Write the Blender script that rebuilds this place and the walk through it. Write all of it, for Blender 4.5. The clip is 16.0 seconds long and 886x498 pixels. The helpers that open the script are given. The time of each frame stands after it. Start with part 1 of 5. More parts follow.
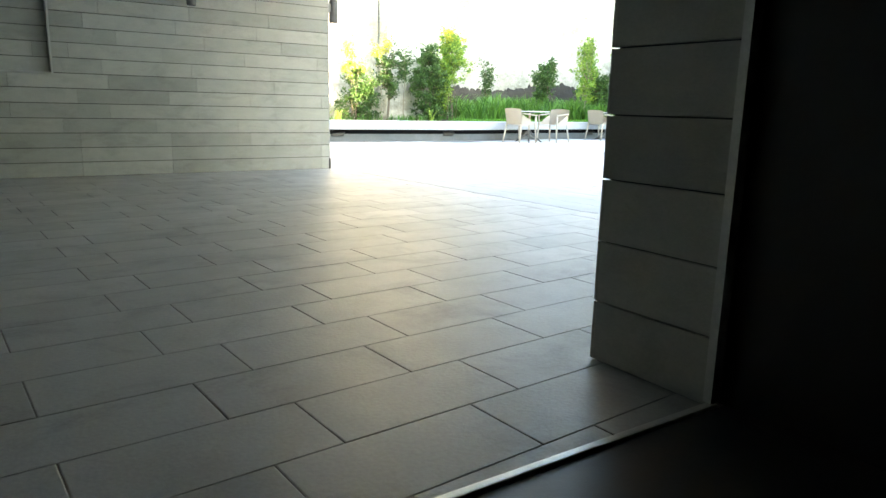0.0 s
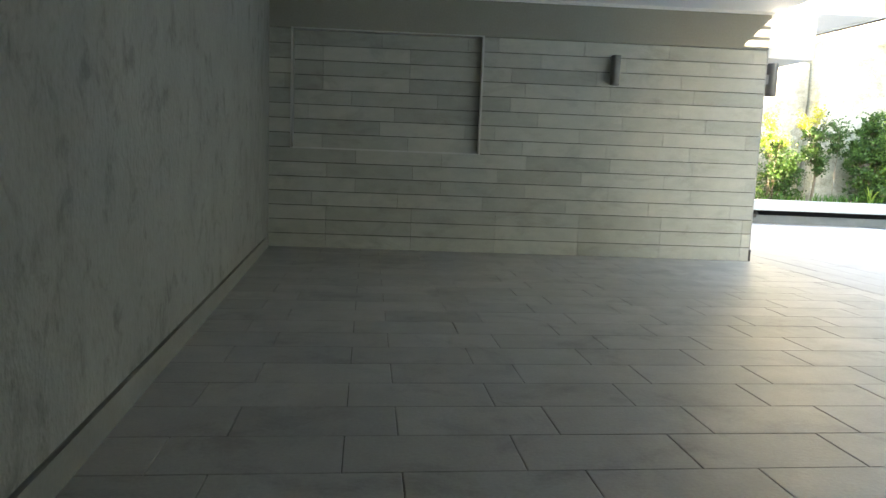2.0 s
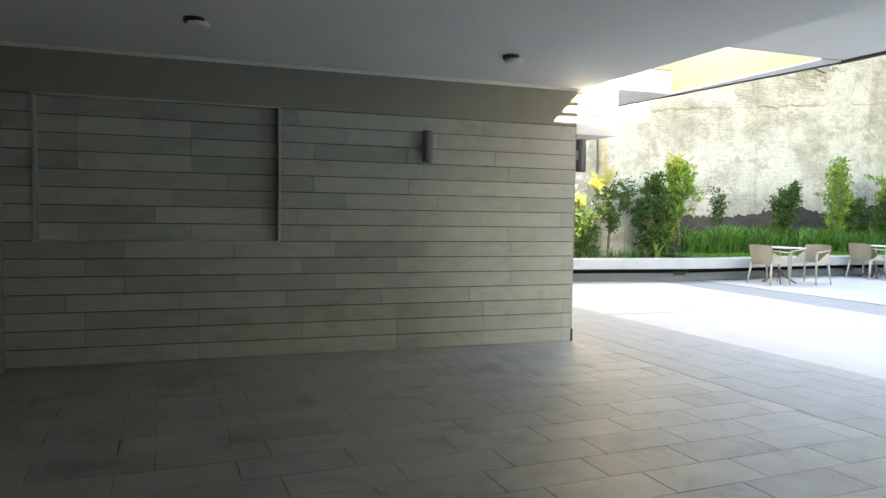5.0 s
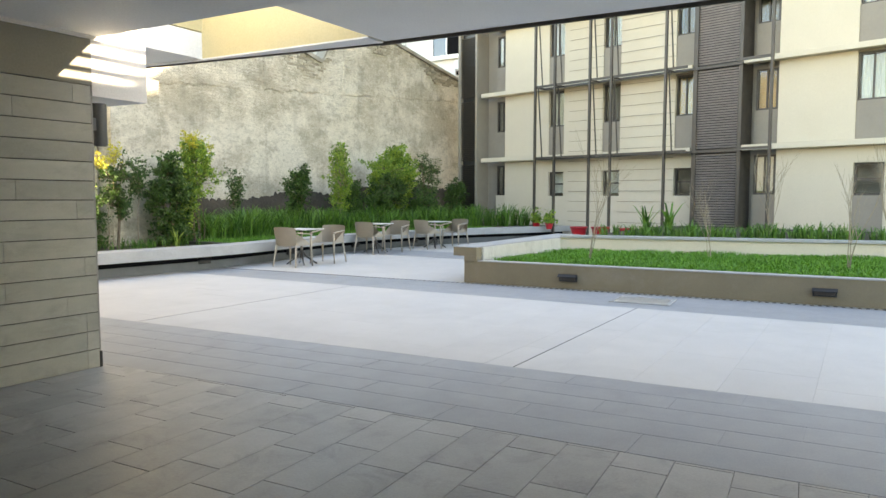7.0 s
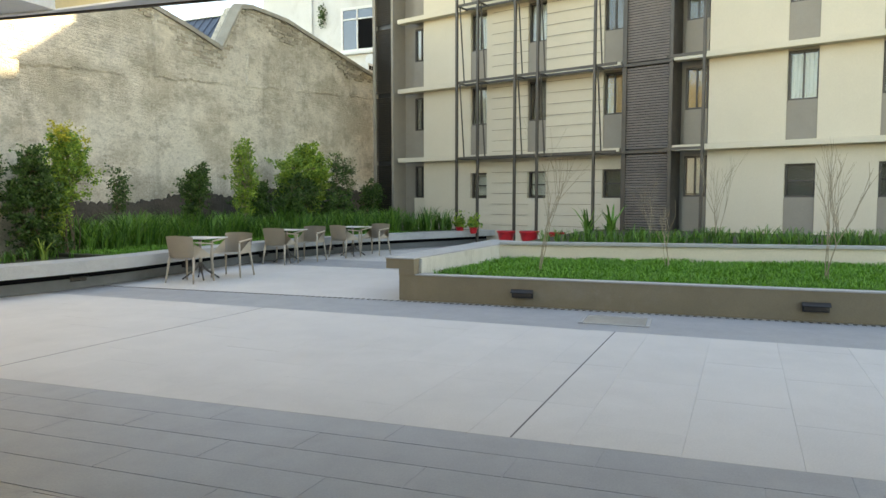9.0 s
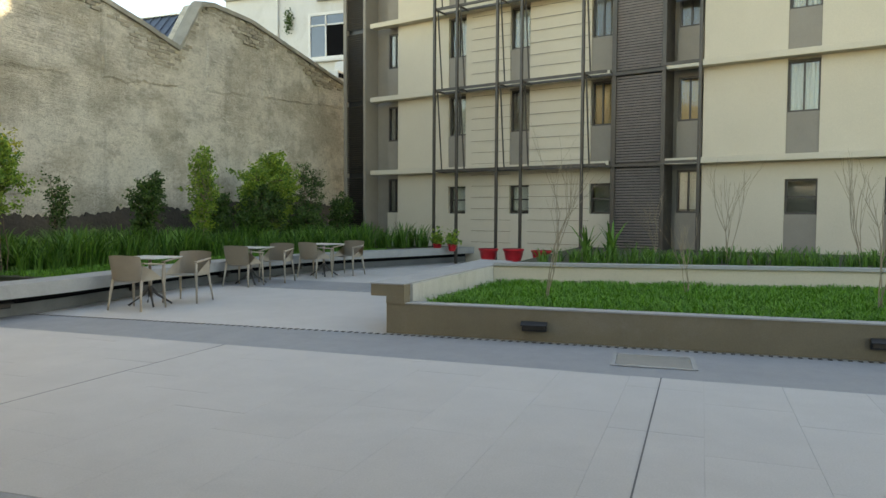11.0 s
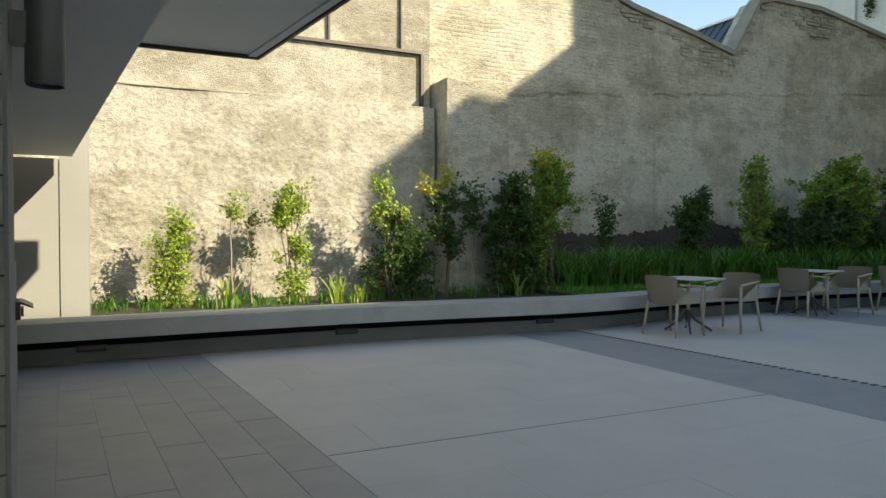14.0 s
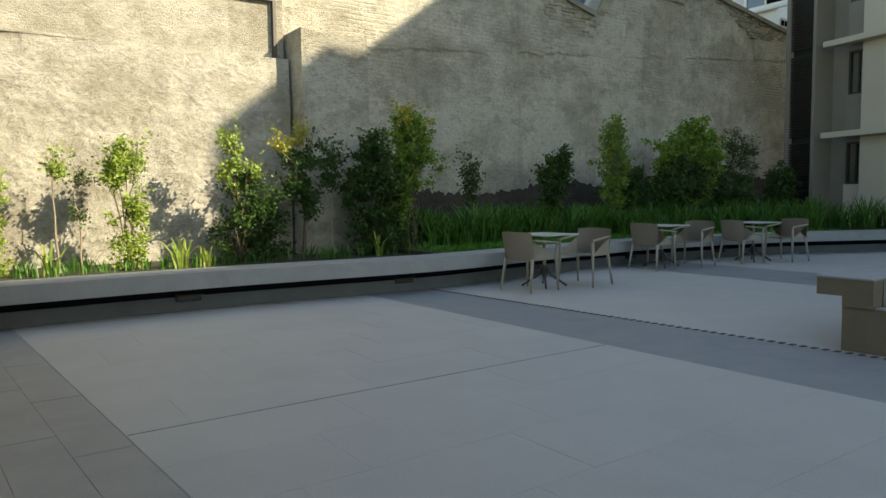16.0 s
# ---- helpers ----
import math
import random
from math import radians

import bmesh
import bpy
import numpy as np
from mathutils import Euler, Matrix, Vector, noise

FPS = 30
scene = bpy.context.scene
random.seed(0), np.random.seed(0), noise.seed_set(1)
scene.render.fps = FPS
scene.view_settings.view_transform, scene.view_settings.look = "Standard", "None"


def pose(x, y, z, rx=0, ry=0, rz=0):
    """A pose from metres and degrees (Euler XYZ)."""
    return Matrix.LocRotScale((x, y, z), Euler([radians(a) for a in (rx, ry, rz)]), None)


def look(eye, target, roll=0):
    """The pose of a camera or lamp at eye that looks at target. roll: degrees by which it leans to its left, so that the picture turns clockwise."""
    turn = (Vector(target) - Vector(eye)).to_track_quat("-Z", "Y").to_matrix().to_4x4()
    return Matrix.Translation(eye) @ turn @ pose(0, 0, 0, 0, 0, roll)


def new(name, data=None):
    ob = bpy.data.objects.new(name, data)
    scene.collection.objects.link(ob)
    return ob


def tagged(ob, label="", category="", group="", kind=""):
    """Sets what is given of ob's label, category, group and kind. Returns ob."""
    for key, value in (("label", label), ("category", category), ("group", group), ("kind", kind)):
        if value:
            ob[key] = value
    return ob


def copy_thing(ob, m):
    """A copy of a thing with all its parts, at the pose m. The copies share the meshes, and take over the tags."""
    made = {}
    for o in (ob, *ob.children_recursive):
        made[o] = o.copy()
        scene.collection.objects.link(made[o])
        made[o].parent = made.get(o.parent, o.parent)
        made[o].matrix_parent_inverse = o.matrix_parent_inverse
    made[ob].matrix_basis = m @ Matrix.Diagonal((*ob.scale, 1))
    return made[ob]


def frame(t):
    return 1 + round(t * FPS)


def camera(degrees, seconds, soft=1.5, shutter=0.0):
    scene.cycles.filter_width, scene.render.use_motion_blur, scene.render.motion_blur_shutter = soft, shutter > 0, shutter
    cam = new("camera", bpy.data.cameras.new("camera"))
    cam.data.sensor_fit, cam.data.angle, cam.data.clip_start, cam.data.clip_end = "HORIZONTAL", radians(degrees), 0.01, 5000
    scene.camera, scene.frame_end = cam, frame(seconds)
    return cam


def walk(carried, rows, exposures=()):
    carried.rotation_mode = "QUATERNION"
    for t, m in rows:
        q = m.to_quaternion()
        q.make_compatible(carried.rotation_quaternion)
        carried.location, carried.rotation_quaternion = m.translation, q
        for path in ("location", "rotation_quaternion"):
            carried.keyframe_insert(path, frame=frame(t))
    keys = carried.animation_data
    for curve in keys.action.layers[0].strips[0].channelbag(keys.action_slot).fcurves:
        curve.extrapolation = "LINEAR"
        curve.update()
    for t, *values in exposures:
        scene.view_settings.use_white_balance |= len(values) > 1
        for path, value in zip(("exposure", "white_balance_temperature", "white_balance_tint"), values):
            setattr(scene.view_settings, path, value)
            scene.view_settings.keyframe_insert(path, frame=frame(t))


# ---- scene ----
cam = camera(65.4, 16.0)
PATH = [
    (0, (-3.757, -8.1, 0.82), (-2.653, -6.483, 0.413), 1.42),
    (0.5, (-3.703, -7.916, 0.83), (-2.906, -6.12, 0.46), 1.69),
    (1, (-3.705, -7.772, 0.835), (-3.28, -5.84, 0.530), 1.95),
    (1.5, (-3.692, -7.504, 0.858), (-3.488, -5.532, 0.592), 2.0),
    (2, (-3.739, -7.319, 0.964), (-3.636, -5.337, 0.711), 2.2),
    (2.5, (-3.725, -7.188, 1.053), (-3.665, -5.202, 0.827), 2.1),
    (3, (-3.725, -7.067, 1.157), (-3.695, -5.076, 0.969), 1.9),
    (5.5, (-3.521, -6.12, 1.366), (-2.587, -4.353, 1.286), 0.4),
    (6, (-3.381, -5.754, 1.401), (-2.137, -4.192, 1.283), 0.3),
    (6.5, (-3.265, -5.446, 1.396), (-1.766, -4.129, 1.256), -0.2),
    (7, (-3.274, -5.249, 1.364), (-1.571, -4.21, 1.219), 0.1),
    (7.5, (-3.244, -5.006, 1.345), (-1.444, -4.146, 1.206), 0.2),
    (8, (-2.712, -4.603, 1.376), (-0.896, -3.778, 1.242), -0.0),
    (8.5, (-2.366, -4.328, 1.36), (-0.563, -3.472, 1.23), 0.0),
    (9, (-2.02, -4.073, 1.374), (-0.191, -3.276, 1.236), -0.0),
    (9.5, (-1.703, -3.856, 1.378), (0.14, -3.094, 1.235), -0.0),
    (12, (-0.408, -2.805, 1.39), (1.472, -2.127, 1.317), 0.5),
    (12.5, (-0.251, -2.74, 1.411), (1.469, -1.723, 1.345), 0.7),
    (13, (-0.171, -2.782, 1.405), (1.284, -1.411, 1.345), 0.2),
    (13.5, (0.033, -2.676, 1.354), (1.18, -1.038, 1.307), 0.2),
    (14, (0.289, -2.419, 1.32), (1.146, -0.612, 1.281), 0.0),
    (14.5, (0.469, -2.333, 1.331), (1.165, -0.459, 1.274), -0.0),
    (15, (0.635, -2.338, 1.29), (1.335, -0.466, 1.211), -0.2),
    (15.5, (0.764, -2.364, 1.306), (1.648, -0.574, 1.185), -0.5),
    (16, (0.752, -2.353, 1.254), (1.894, -0.718, 1.106), -0.6),
]
walk(cam, [(t, look(eye, target, roll)) for t, eye, target, roll in PATH],
     [(0, 4.55, 8500, 6), (0.5, 4.22, 8550, 6), (1, 3.72, 8600, 5), (1.5, 4.02, 8600, 5), (2, 4.28, 8600, 9), (3, 4.68, 8600, 10), (3.4, 4.6, 8600, 10), (5.3, 3.5, 9000, 11), (6, 3.25, 9400, 12), (7, 2.97, 9500, 12), (8, 2.68, 9600, 11), (9.7, 2.38, 9800, 9), (12, 1.78, 9700, 7), (12.5, 1.65, 9200, 6), (13, 1.32, 8500, 4), (14, 1.1, 8000, 3), (16, 1.08, 8000, 3)])

# ---- world and light ----
SUN_TO = Vector((0.475, -0.70, 0.47)).normalized()
world = bpy.data.worlds.new("world")
scene.world = world
world.use_nodes = True
wn = world.node_tree.nodes
sky = wn.new("ShaderNodeTexSky")
sky.sky_type = "NISHITA"
sky.sun_disc = False
sky.sun_elevation = math.asin(SUN_TO.z)
sky.sun_rotation = math.atan2(SUN_TO.x, SUN_TO.y)
sky.altitude = 500
sky.air_density = 1.0
sky.dust_density = 0.6
sky.ozone_density = 1.6
wn["Background"].inputs["Strength"].default_value = 0.15
world.node_tree.links.new(sky.outputs[0], wn["Background"].inputs["Color"])
sun_data = bpy.data.lights.new("sun", "SUN")
sun_data.energy = 4.2
sun_data.angle = radians(0.6)
sun_data.color = (1.0, 0.94, 0.85)
sun = new("sun", sun_data)
sun.matrix_world = look(tuple(SUN_TO * 30), (0, 0, 0))

# ---- materials ----


def material(name, base, second=None, scale=6.0, fine=60.0, rough=0.7, bump=0.15, metal=0.0, stretch=(1, 1, 1),
             random_tone=0.0, contrast=0.6, spec=0.5, island=0.0, dirt=None, dirt_scale=1.2, dirt_amount=0.5):
    """A worn surface: two tones mixed by a wide and a fine noise, with relief, optional stains and a random tone a piece."""
    m = bpy.data.materials.new(name)
    m.use_nodes = True
    t = m.node_tree
    N, L = t.nodes, t.links
    b = N["Principled BSDF"]
    second = second or tuple(c * 0.75 for c in base)
    co = N.new("ShaderNodeTexCoord")
    geo = N.new("ShaderNodeNewGeometry")
    mp = N.new("ShaderNodeMapping")
    mp.inputs["Scale"].default_value = stretch
    L.new(geo.outputs["Position"], mp.inputs["Vector"])
    n1 = N.new("ShaderNodeTexNoise")
    n1.inputs["Scale"].default_value = scale
    n1.inputs["Detail"].default_value = 6
    n1.inputs["Roughness"].default_value = 0.65
    n2 = N.new("ShaderNodeTexNoise")
    n2.inputs["Scale"].default_value = fine
    n2.inputs["Detail"].default_value = 4
    for n in (n1, n2):
        L.new(mp.outputs[0], n.inputs["Vector"])
    r1 = N.new("ShaderNodeValToRGB")
    r1.color_ramp.elements[0].position = 0.5 - 0.5 * (1 - contrast) - 0.05
    r1.color_ramp.elements[1].position = 0.5 + 0.5 * (1 - contrast) + 0.05
    L.new(n1.outputs[0], r1.inputs[0])
    mix = N.new("ShaderNodeMix")
    mix.data_type = "RGBA"
    mix.inputs[6].default_value = (*base, 1)
    mix.inputs[7].default_value = (*second, 1)
    L.new(r1.outputs[0], mix.inputs[0])
    out = mix.outputs[2]
    if dirt:
        n3 = N.new("ShaderNodeTexNoise")
        n3.inputs["Scale"].default_value = dirt_scale
        n3.inputs["Detail"].default_value = 9
        n3.inputs["Roughness"].default_value = 0.7
        n3.inputs["Distortion"].default_value = 0.6
        L.new(mp.outputs[0], n3.inputs["Vector"])
        r3 = N.new("ShaderNodeValToRGB")
        r3.color_ramp.elements[0].position = 0.52
        r3.color_ramp.elements[1].position = 0.68
        L.new(n3.outputs[0], r3.inputs[0])
        k = N.new("ShaderNodeMath")
        k.operation = "MULTIPLY"
        k.inputs[1].default_value = dirt_amount
        L.new(r3.outputs[0], k.inputs[0])
        mx = N.new("ShaderNodeMix")
        mx.data_type = "RGBA"
        mx.inputs[7].default_value = (*dirt, 1)
        L.new(k.outputs[0], mx.inputs[0])
        L.new(out, mx.inputs[6])
        out = mx.outputs[2]
    # fine speckle and a tone of its own for each piece
    hs = N.new("ShaderNodeHueSaturation")
    val = N.new("ShaderNodeMapRange")
    val.inputs[3].default_value, val.inputs[4].default_value = 0.86, 1.14
    L.new(n2.outputs[0], val.inputs[0])
    v = val.outputs[0]
    if random_tone or island:
        mr = N.new("ShaderNodeMapRange")
        k = random_tone or island
        mr.inputs[3].default_value, mr.inputs[4].default_value = 1 - k, 1 + k
        if random_tone:
            oi = N.new("ShaderNodeObjectInfo")
            L.new(oi.outputs["Random"], mr.inputs[0])
        else:
            L.new(geo.outputs["Random Per Island"], mr.inputs[0])
        mu = N.new("ShaderNodeMath")
        mu.operation = "MULTIPLY"
        L.new(v, mu.inputs[0])
        L.new(mr.outputs[0], mu.inputs[1])
        v = mu.outputs[0]
    L.new(v, hs.inputs["Value"])
    L.new(out, hs.inputs["Color"])
    L.new(hs.outputs[0], b.inputs["Base Color"])
    rr = N.new("ShaderNodeMapRange")
    rr.inputs[3].default_value, rr.inputs[4].default_value = max(rough - 0.12, 0.02), min(rough + 0.12, 1)
    L.new(n1.outputs[0], rr.inputs[0])
    L.new(rr.outputs[0], b.inputs["Roughness"])
    b.inputs["Metallic"].default_value = metal
    b.inputs["Specular IOR Level"].default_value = spec
    if bump:
        add = N.new("ShaderNodeMath")
        add.operation = "ADD"
        L.new(n1.outputs[0], add.inputs[0])
        L.new(n2.outputs[0], add.inputs[1])
        bp = N.new("ShaderNodeBump")
        bp.inputs["Strength"].default_value = bump
        bp.inputs["Distance"].default_value = 0.02
        L.new(add.outputs[0], bp.inputs["Height"])
        L.new(bp.outputs[0], b.inputs["Normal"])
    return m


def glass_material(name, tint=(0.8, 0.86, 0.86), rough=0.03):
    m = bpy.data.materials.new(name)
    m.use_nodes = True
    b = m.node_tree.nodes["Principled BSDF"]
    b.inputs["Base Color"].default_value = (*tint, 1)
    b.inputs["Roughness"].default_value = rough
    b.inputs["Transmission Weight"].default_value = 1.0
    b.inputs["IOR"].default_value = 1.45
    return m


def leaf_material(name, a, c, trans=0.35):
    m = bpy.data.materials.new(name)
    m.use_nodes = True
    N, L = m.node_tree.nodes, m.node_tree.links
    geo = N.new("ShaderNodeNewGeometry")
    ramp = N.new("ShaderNodeValToRGB")
    ramp.color_ramp.elements[0].color = (*a, 1)
    ramp.color_ramp.elements[1].color = (*c, 1)
    L.new(geo.outputs["Random Per Island"], ramp.inputs[0])
    b = N["Principled BSDF"]
    b.inputs["Roughness"].default_value = 0.5
    L.new(ramp.outputs[0], b.inputs["Base Color"])
    tr = N.new("ShaderNodeBsdfTranslucent")
    L.new(ramp.outputs[0], tr.inputs["Color"])
    mx = N.new("ShaderNodeMixShader")
    mx.inputs[0].default_value = trans
    L.new(b.outputs[0], mx.inputs[1])
    L.new(tr.outputs[0], mx.inputs[2])
    L.new(mx.outputs[0], N["Material Output"].inputs["Surface"])
    return m


STONE = material("grey_stone_tile", (0.46, 0.462, 0.412), (0.37, 0.376, 0.338), 5, 90, 0.72, 0.12, random_tone=0.15, dirt=(0.20, 0.19, 0.165), dirt_scale=2.2, dirt_amount=0.35, stretch=(1, 1, 2))
GROUT = material("dark_grout", (0.07, 0.07, 0.065), None, 20, 120, 0.9, 0.1)
FLOOR = material("grey_porcelain_floor", (0.35, 0.35, 0.34), (0.295, 0.295, 0.288), 4, 70, 0.46, 0.07, random_tone=0.09, dirt=(0.13, 0.13, 0.13), dirt_scale=2.5, dirt_amount=0.45, spec=0.5)
BAND = material("dark_grey_paving", (0.295, 0.306, 0.318), (0.265, 0.276, 0.288), 3, 80, 0.5, 0.06, random_tone=0.02, dirt=(0.22, 0.22, 0.22), dirt_scale=1.4, dirt_amount=0.3)
PAVE = material("pale_grey_paving", (0.50, 0.485, 0.46), (0.45, 0.44, 0.42), 1.4, 90, 0.62, 0.05, random_tone=0.02, dirt=(0.38, 0.37, 0.355), dirt_scale=0.8, dirt_amount=0.3)
PLASTER = material("grey_textured_plaster", (0.29, 0.295, 0.275), (0.225, 0.23, 0.216), 2.2, 45, 0.85, 0.6, stretch=(1, 1, 0.7), dirt=(0.10, 0.10, 0.095), dirt_scale=7.0, dirt_amount=0.6)
WHITE = material("white_painted_plaster", (0.80, 0.79, 0.76), (0.75, 0.74, 0.71), 1.5, 70, 0.75, 0.08)
# Darker copy of the white plaster, toned for the wall in direct sun.
SUN_PLASTER = material("sunlit_white_plaster", (0.30, 0.295, 0.27), (0.275, 0.27, 0.247), 1.2, 70, 0.8, 0.1)
SOFFIT = material("grey_white_soffit_paint", (0.78, 0.785, 0.78), (0.73, 0.735, 0.73), 1.2, 70, 0.75, 0.05)
# Olive tone holds the shadow on the wall strip over the tiles.
UPSTAND = material("shaded_olive_grey", (0.30, 0.295, 0.25), (0.27, 0.265, 0.225), 2, 60, 0.8, 0.06)
OCHRE = material("ochre_yellow_paint", (0.58, 0.50, 0.30), (0.52, 0.45, 0.27), 2, 60, 0.75, 0.08)
CONCRETE = material("grey_concrete_render", (0.36, 0.36, 0.345), (0.30, 0.30, 0.287), 2.5, 60, 0.8, 0.12, dirt=(0.22, 0.22, 0.215), dirt_scale=1.5, dirt_amount=0.4)
BROWN = material("brown_grey_render", (0.20, 0.165, 0.105), (0.16, 0.132, 0.085), 1.6, 60, 0.8, 0.1, dirt=(0.25, 0.23, 0.19), dirt_scale=1.2, dirt_amount=0.35)
CREAM = material("cream_rendered_wall", (0.57, 0.50, 0.385), (0.53, 0.465, 0.355), 0.8, 50, 0.85, 0.06, dirt=(0.53, 0.45, 0.33), dirt_scale=0.5, dirt_amount=0.4)
STAINED = material("stained_pale_render", (0.52, 0.50, 0.44), (0.44, 0.42, 0.36), 3, 60, 0.85, 0.1, dirt=(0.25, 0.23, 0.18), dirt_scale=2.2, dirt_amount=0.6, stretch=(1, 1, 0.35))
PANEL = material("grey_spandrel_panel", (0.255, 0.222, 0.178), (0.225, 0.195, 0.157), 2, 50, 0.7, 0.04)
STEEL = material("dark_painted_steel", (0.075, 0.064, 0.053), (0.055, 0.048, 0.04), 4, 80, 0.45, 0.05, metal=0.3)
LOUVER = material("charcoal_louvre_metal", (0.36, 0.315, 0.30), (0.28, 0.25, 0.24), 4, 80, 0.45, 0.03, metal=0.3)
SKIRT = material("grey_skirting_render", (0.225, 0.228, 0.21), (0.19, 0.193, 0.178), 3, 60, 0.85, 0.15)
LAMPGREY = material("grey_lamp_metal", (0.16, 0.165, 0.165), (0.13, 0.134, 0.134), 6, 90, 0.45, 0.02, metal=0.2)
# Plastic fittings, and surfaces whose black stands for missing light.
BLACK = material("black_plastic_and_unlit", (0.012, 0.012, 0.012), (0.018, 0.018, 0.018), 5, 80, 0.4, 0.03)


def old_render(name, low, high, dark, brick=1.0, bump=0.9, streaks=0.3, coarse=0.05):
    """Weathered lime render: pale and bare patches, mottling, rain streaks, pitting and, by brick, courses that show through."""
    m = bpy.data.materials.new(name)
    m.use_nodes = True
    N, L = m.node_tree.nodes, m.node_tree.links
    b = N["Principled BSDF"]
    geo = N.new("ShaderNodeNewGeometry")

    def tex(scale, detail=8, rough=0.65, stretch=(1, 1, 1), distort=0.0):
        mp = N.new("ShaderNodeMapping")
        mp.inputs["Scale"].default_value = stretch
        L.new(geo.outputs["Position"], mp.inputs["Vector"])
        n = N.new("ShaderNodeTexNoise")
        n.inputs["Scale"].default_value = scale
        n.inputs["Detail"].default_value = detail
        n.inputs["Roughness"].default_value = rough
        n.inputs["Distortion"].default_value = distort
        L.new(mp.outputs[0], n.inputs["Vector"])
        return n.outputs[0]

    def ramp(v, lo, hi):
        r = N.new("ShaderNodeMapRange")
        r.inputs[1].default_value, r.inputs[2].default_value = lo, hi
        L.new(v, r.inputs[0])
        return r.outputs[0]

    def scaled(v, k):
        mul = N.new("ShaderNodeMath")
        mul.operation = "MULTIPLY"
        mul.inputs[1].default_value = k
        L.new(v, mul.inputs[0])
        return mul.outputs[0]

    def joined(op, v, w):
        n = N.new("ShaderNodeMath")
        n.operation = op
        L.new(v, n.inputs[0])
        L.new(w, n.inputs[1])
        return n.outputs[0]

    def blend(fac, a, c, k=1.0):
        x = N.new("ShaderNodeMix")
        x.data_type = "RGBA"
        L.new(scaled(fac, k), x.inputs[0])
        if isinstance(a, tuple):
            x.inputs[6].default_value = (*a, 1)
        else:
            L.new(a, x.inputs[6])
        x.inputs[7].default_value = (*c, 1)
        return x.outputs[2]

    def times(c, q):
        return tuple(v * q for v in c)

    patches = tex(0.42, 10, 0.66, (1, 1, 1.3), 0.2)
    col = blend(ramp(patches, 0.45, 0.55), low, high)
    mottle = tex(2.3, 9, 0.72, (1, 1, 1.5))
    col = blend(ramp(mottle, 0.50, 0.62), col, dark, 0.45)
    streak = tex(2.2, 7, 0.6, (1.0, 1.0, 0.10))
    col = blend(ramp(streak, 0.55, 0.72), col, times(dark, 0.7), streaks)
    pale = tex(1.1, 10, 0.78, (1, 1, 2.2), 0.1)
    col = blend(ramp(pale, 0.56, 0.64), col, times(high, 1.12), 0.6)
    blot = tex(9.0, 8, 0.75, (1, 1, 1.6))
    col = blend(ramp(blot, 0.52, 0.64), col, times(dark, 0.8), 0.42)
    grain = tex(34, 6, 0.75)
    col = blend(ramp(grain, 0.52, 0.66), col, times(dark, 0.55), 0.5)
    L.new(col, b.inputs["Base Color"])
    b.inputs["Roughness"].default_value = 0.95
    b.inputs["Specular IOR Level"].default_value = 0.2
    height = joined("ADD", grain, joined("ADD", mottle, blot))
    if brick:
        swap = N.new("ShaderNodeSeparateXYZ")
        L.new(geo.outputs["Position"], swap.inputs[0])
        comb = N.new("ShaderNodeCombineXYZ")
        warp = tex(1.6, 4)
        L.new(swap.outputs[0], comb.inputs[0])
        L.new(joined("ADD", swap.outputs[2], scaled(warp, 0.10)), comb.inputs[1])
        br = N.new("ShaderNodeTexBrick")
        br.inputs["Scale"].default_value = 1.0
        br.inputs["Brick Width"].default_value = 0.29
        br.inputs["Row Height"].default_value = 0.085
        br.inputs["Mortar Size"].default_value = 0.014
        br.inputs["Mortar Smooth"].default_value = 0.7
        L.new(comb.outputs[0], br.inputs["Vector"])
        show = joined("MULTIPLY", joined("MULTIPLY", br.outputs["Fac"], ramp(tex(0.9, 6), 0.42, 0.62)), ramp(swap.outputs[2], 2.6, 5.0))
        height = joined("SUBTRACT", height, scaled(show, 0.5 * brick))
    bp = N.new("ShaderNodeBump")
    bp.inputs["Strength"].default_value = bump
    bp.inputs["Distance"].default_value = coarse
    L.new(height, bp.inputs["Height"])
    L.new(bp.outputs[0], b.inputs["Normal"])
    return m


OLDWALL = old_render("weathered_old_render", (0.50, 0.452, 0.35), (0.70, 0.645, 0.525), (0.25, 0.222, 0.16))
# Variant of the old render, its tones set for the sunlit left wall.
SUN_ROUGHCAST = old_render("sunlit_rough_render", (0.37, 0.335, 0.262), (0.53, 0.49, 0.405), (0.24, 0.205, 0.145), 0.0, 0.85, 0.3, 0.035)
BAREBRICK = material("weathered_bare_brick", (0.40, 0.355, 0.265), (0.26, 0.225, 0.165), 3, 40, 0.95, 0.8, island=0.2)
COPING = material("grey_mortar_coping", (0.33, 0.305, 0.245), (0.21, 0.19, 0.15), 2.5, 40, 0.95, 0.4)
DARKFOOT = material("dark_foot_render", (0.035, 0.029, 0.022), (0.075, 0.062, 0.047), 2.0, 20, 0.95, 0.8)
GRASS = leaf_material("lawn_blades", (0.035, 0.14, 0.01), (0.13, 0.34, 0.025), 0.3)
JOINT = material("grey_joint_filler", (0.15, 0.15, 0.15), (0.12, 0.12, 0.12), 20, 90, 0.8, 0.1)
SOIL = material("dark_soil", (0.055, 0.045, 0.03), (0.035, 0.05, 0.015), 5, 50, 0.95, 0.6)
LAWN = material("lawn_turf", (0.06, 0.17, 0.015), (0.10, 0.24, 0.02), 6, 60, 0.95, 0.8)
# Grey render darkened to carry the shade under the bench overhang.
SHADED_RENDER = material("shaded_grey_render", (0.17, 0.18, 0.178), (0.13, 0.138, 0.136), 2.5, 60, 0.85, 0.12, dirt=(0.10, 0.10, 0.10), dirt_scale=1.5, dirt_amount=0.4)
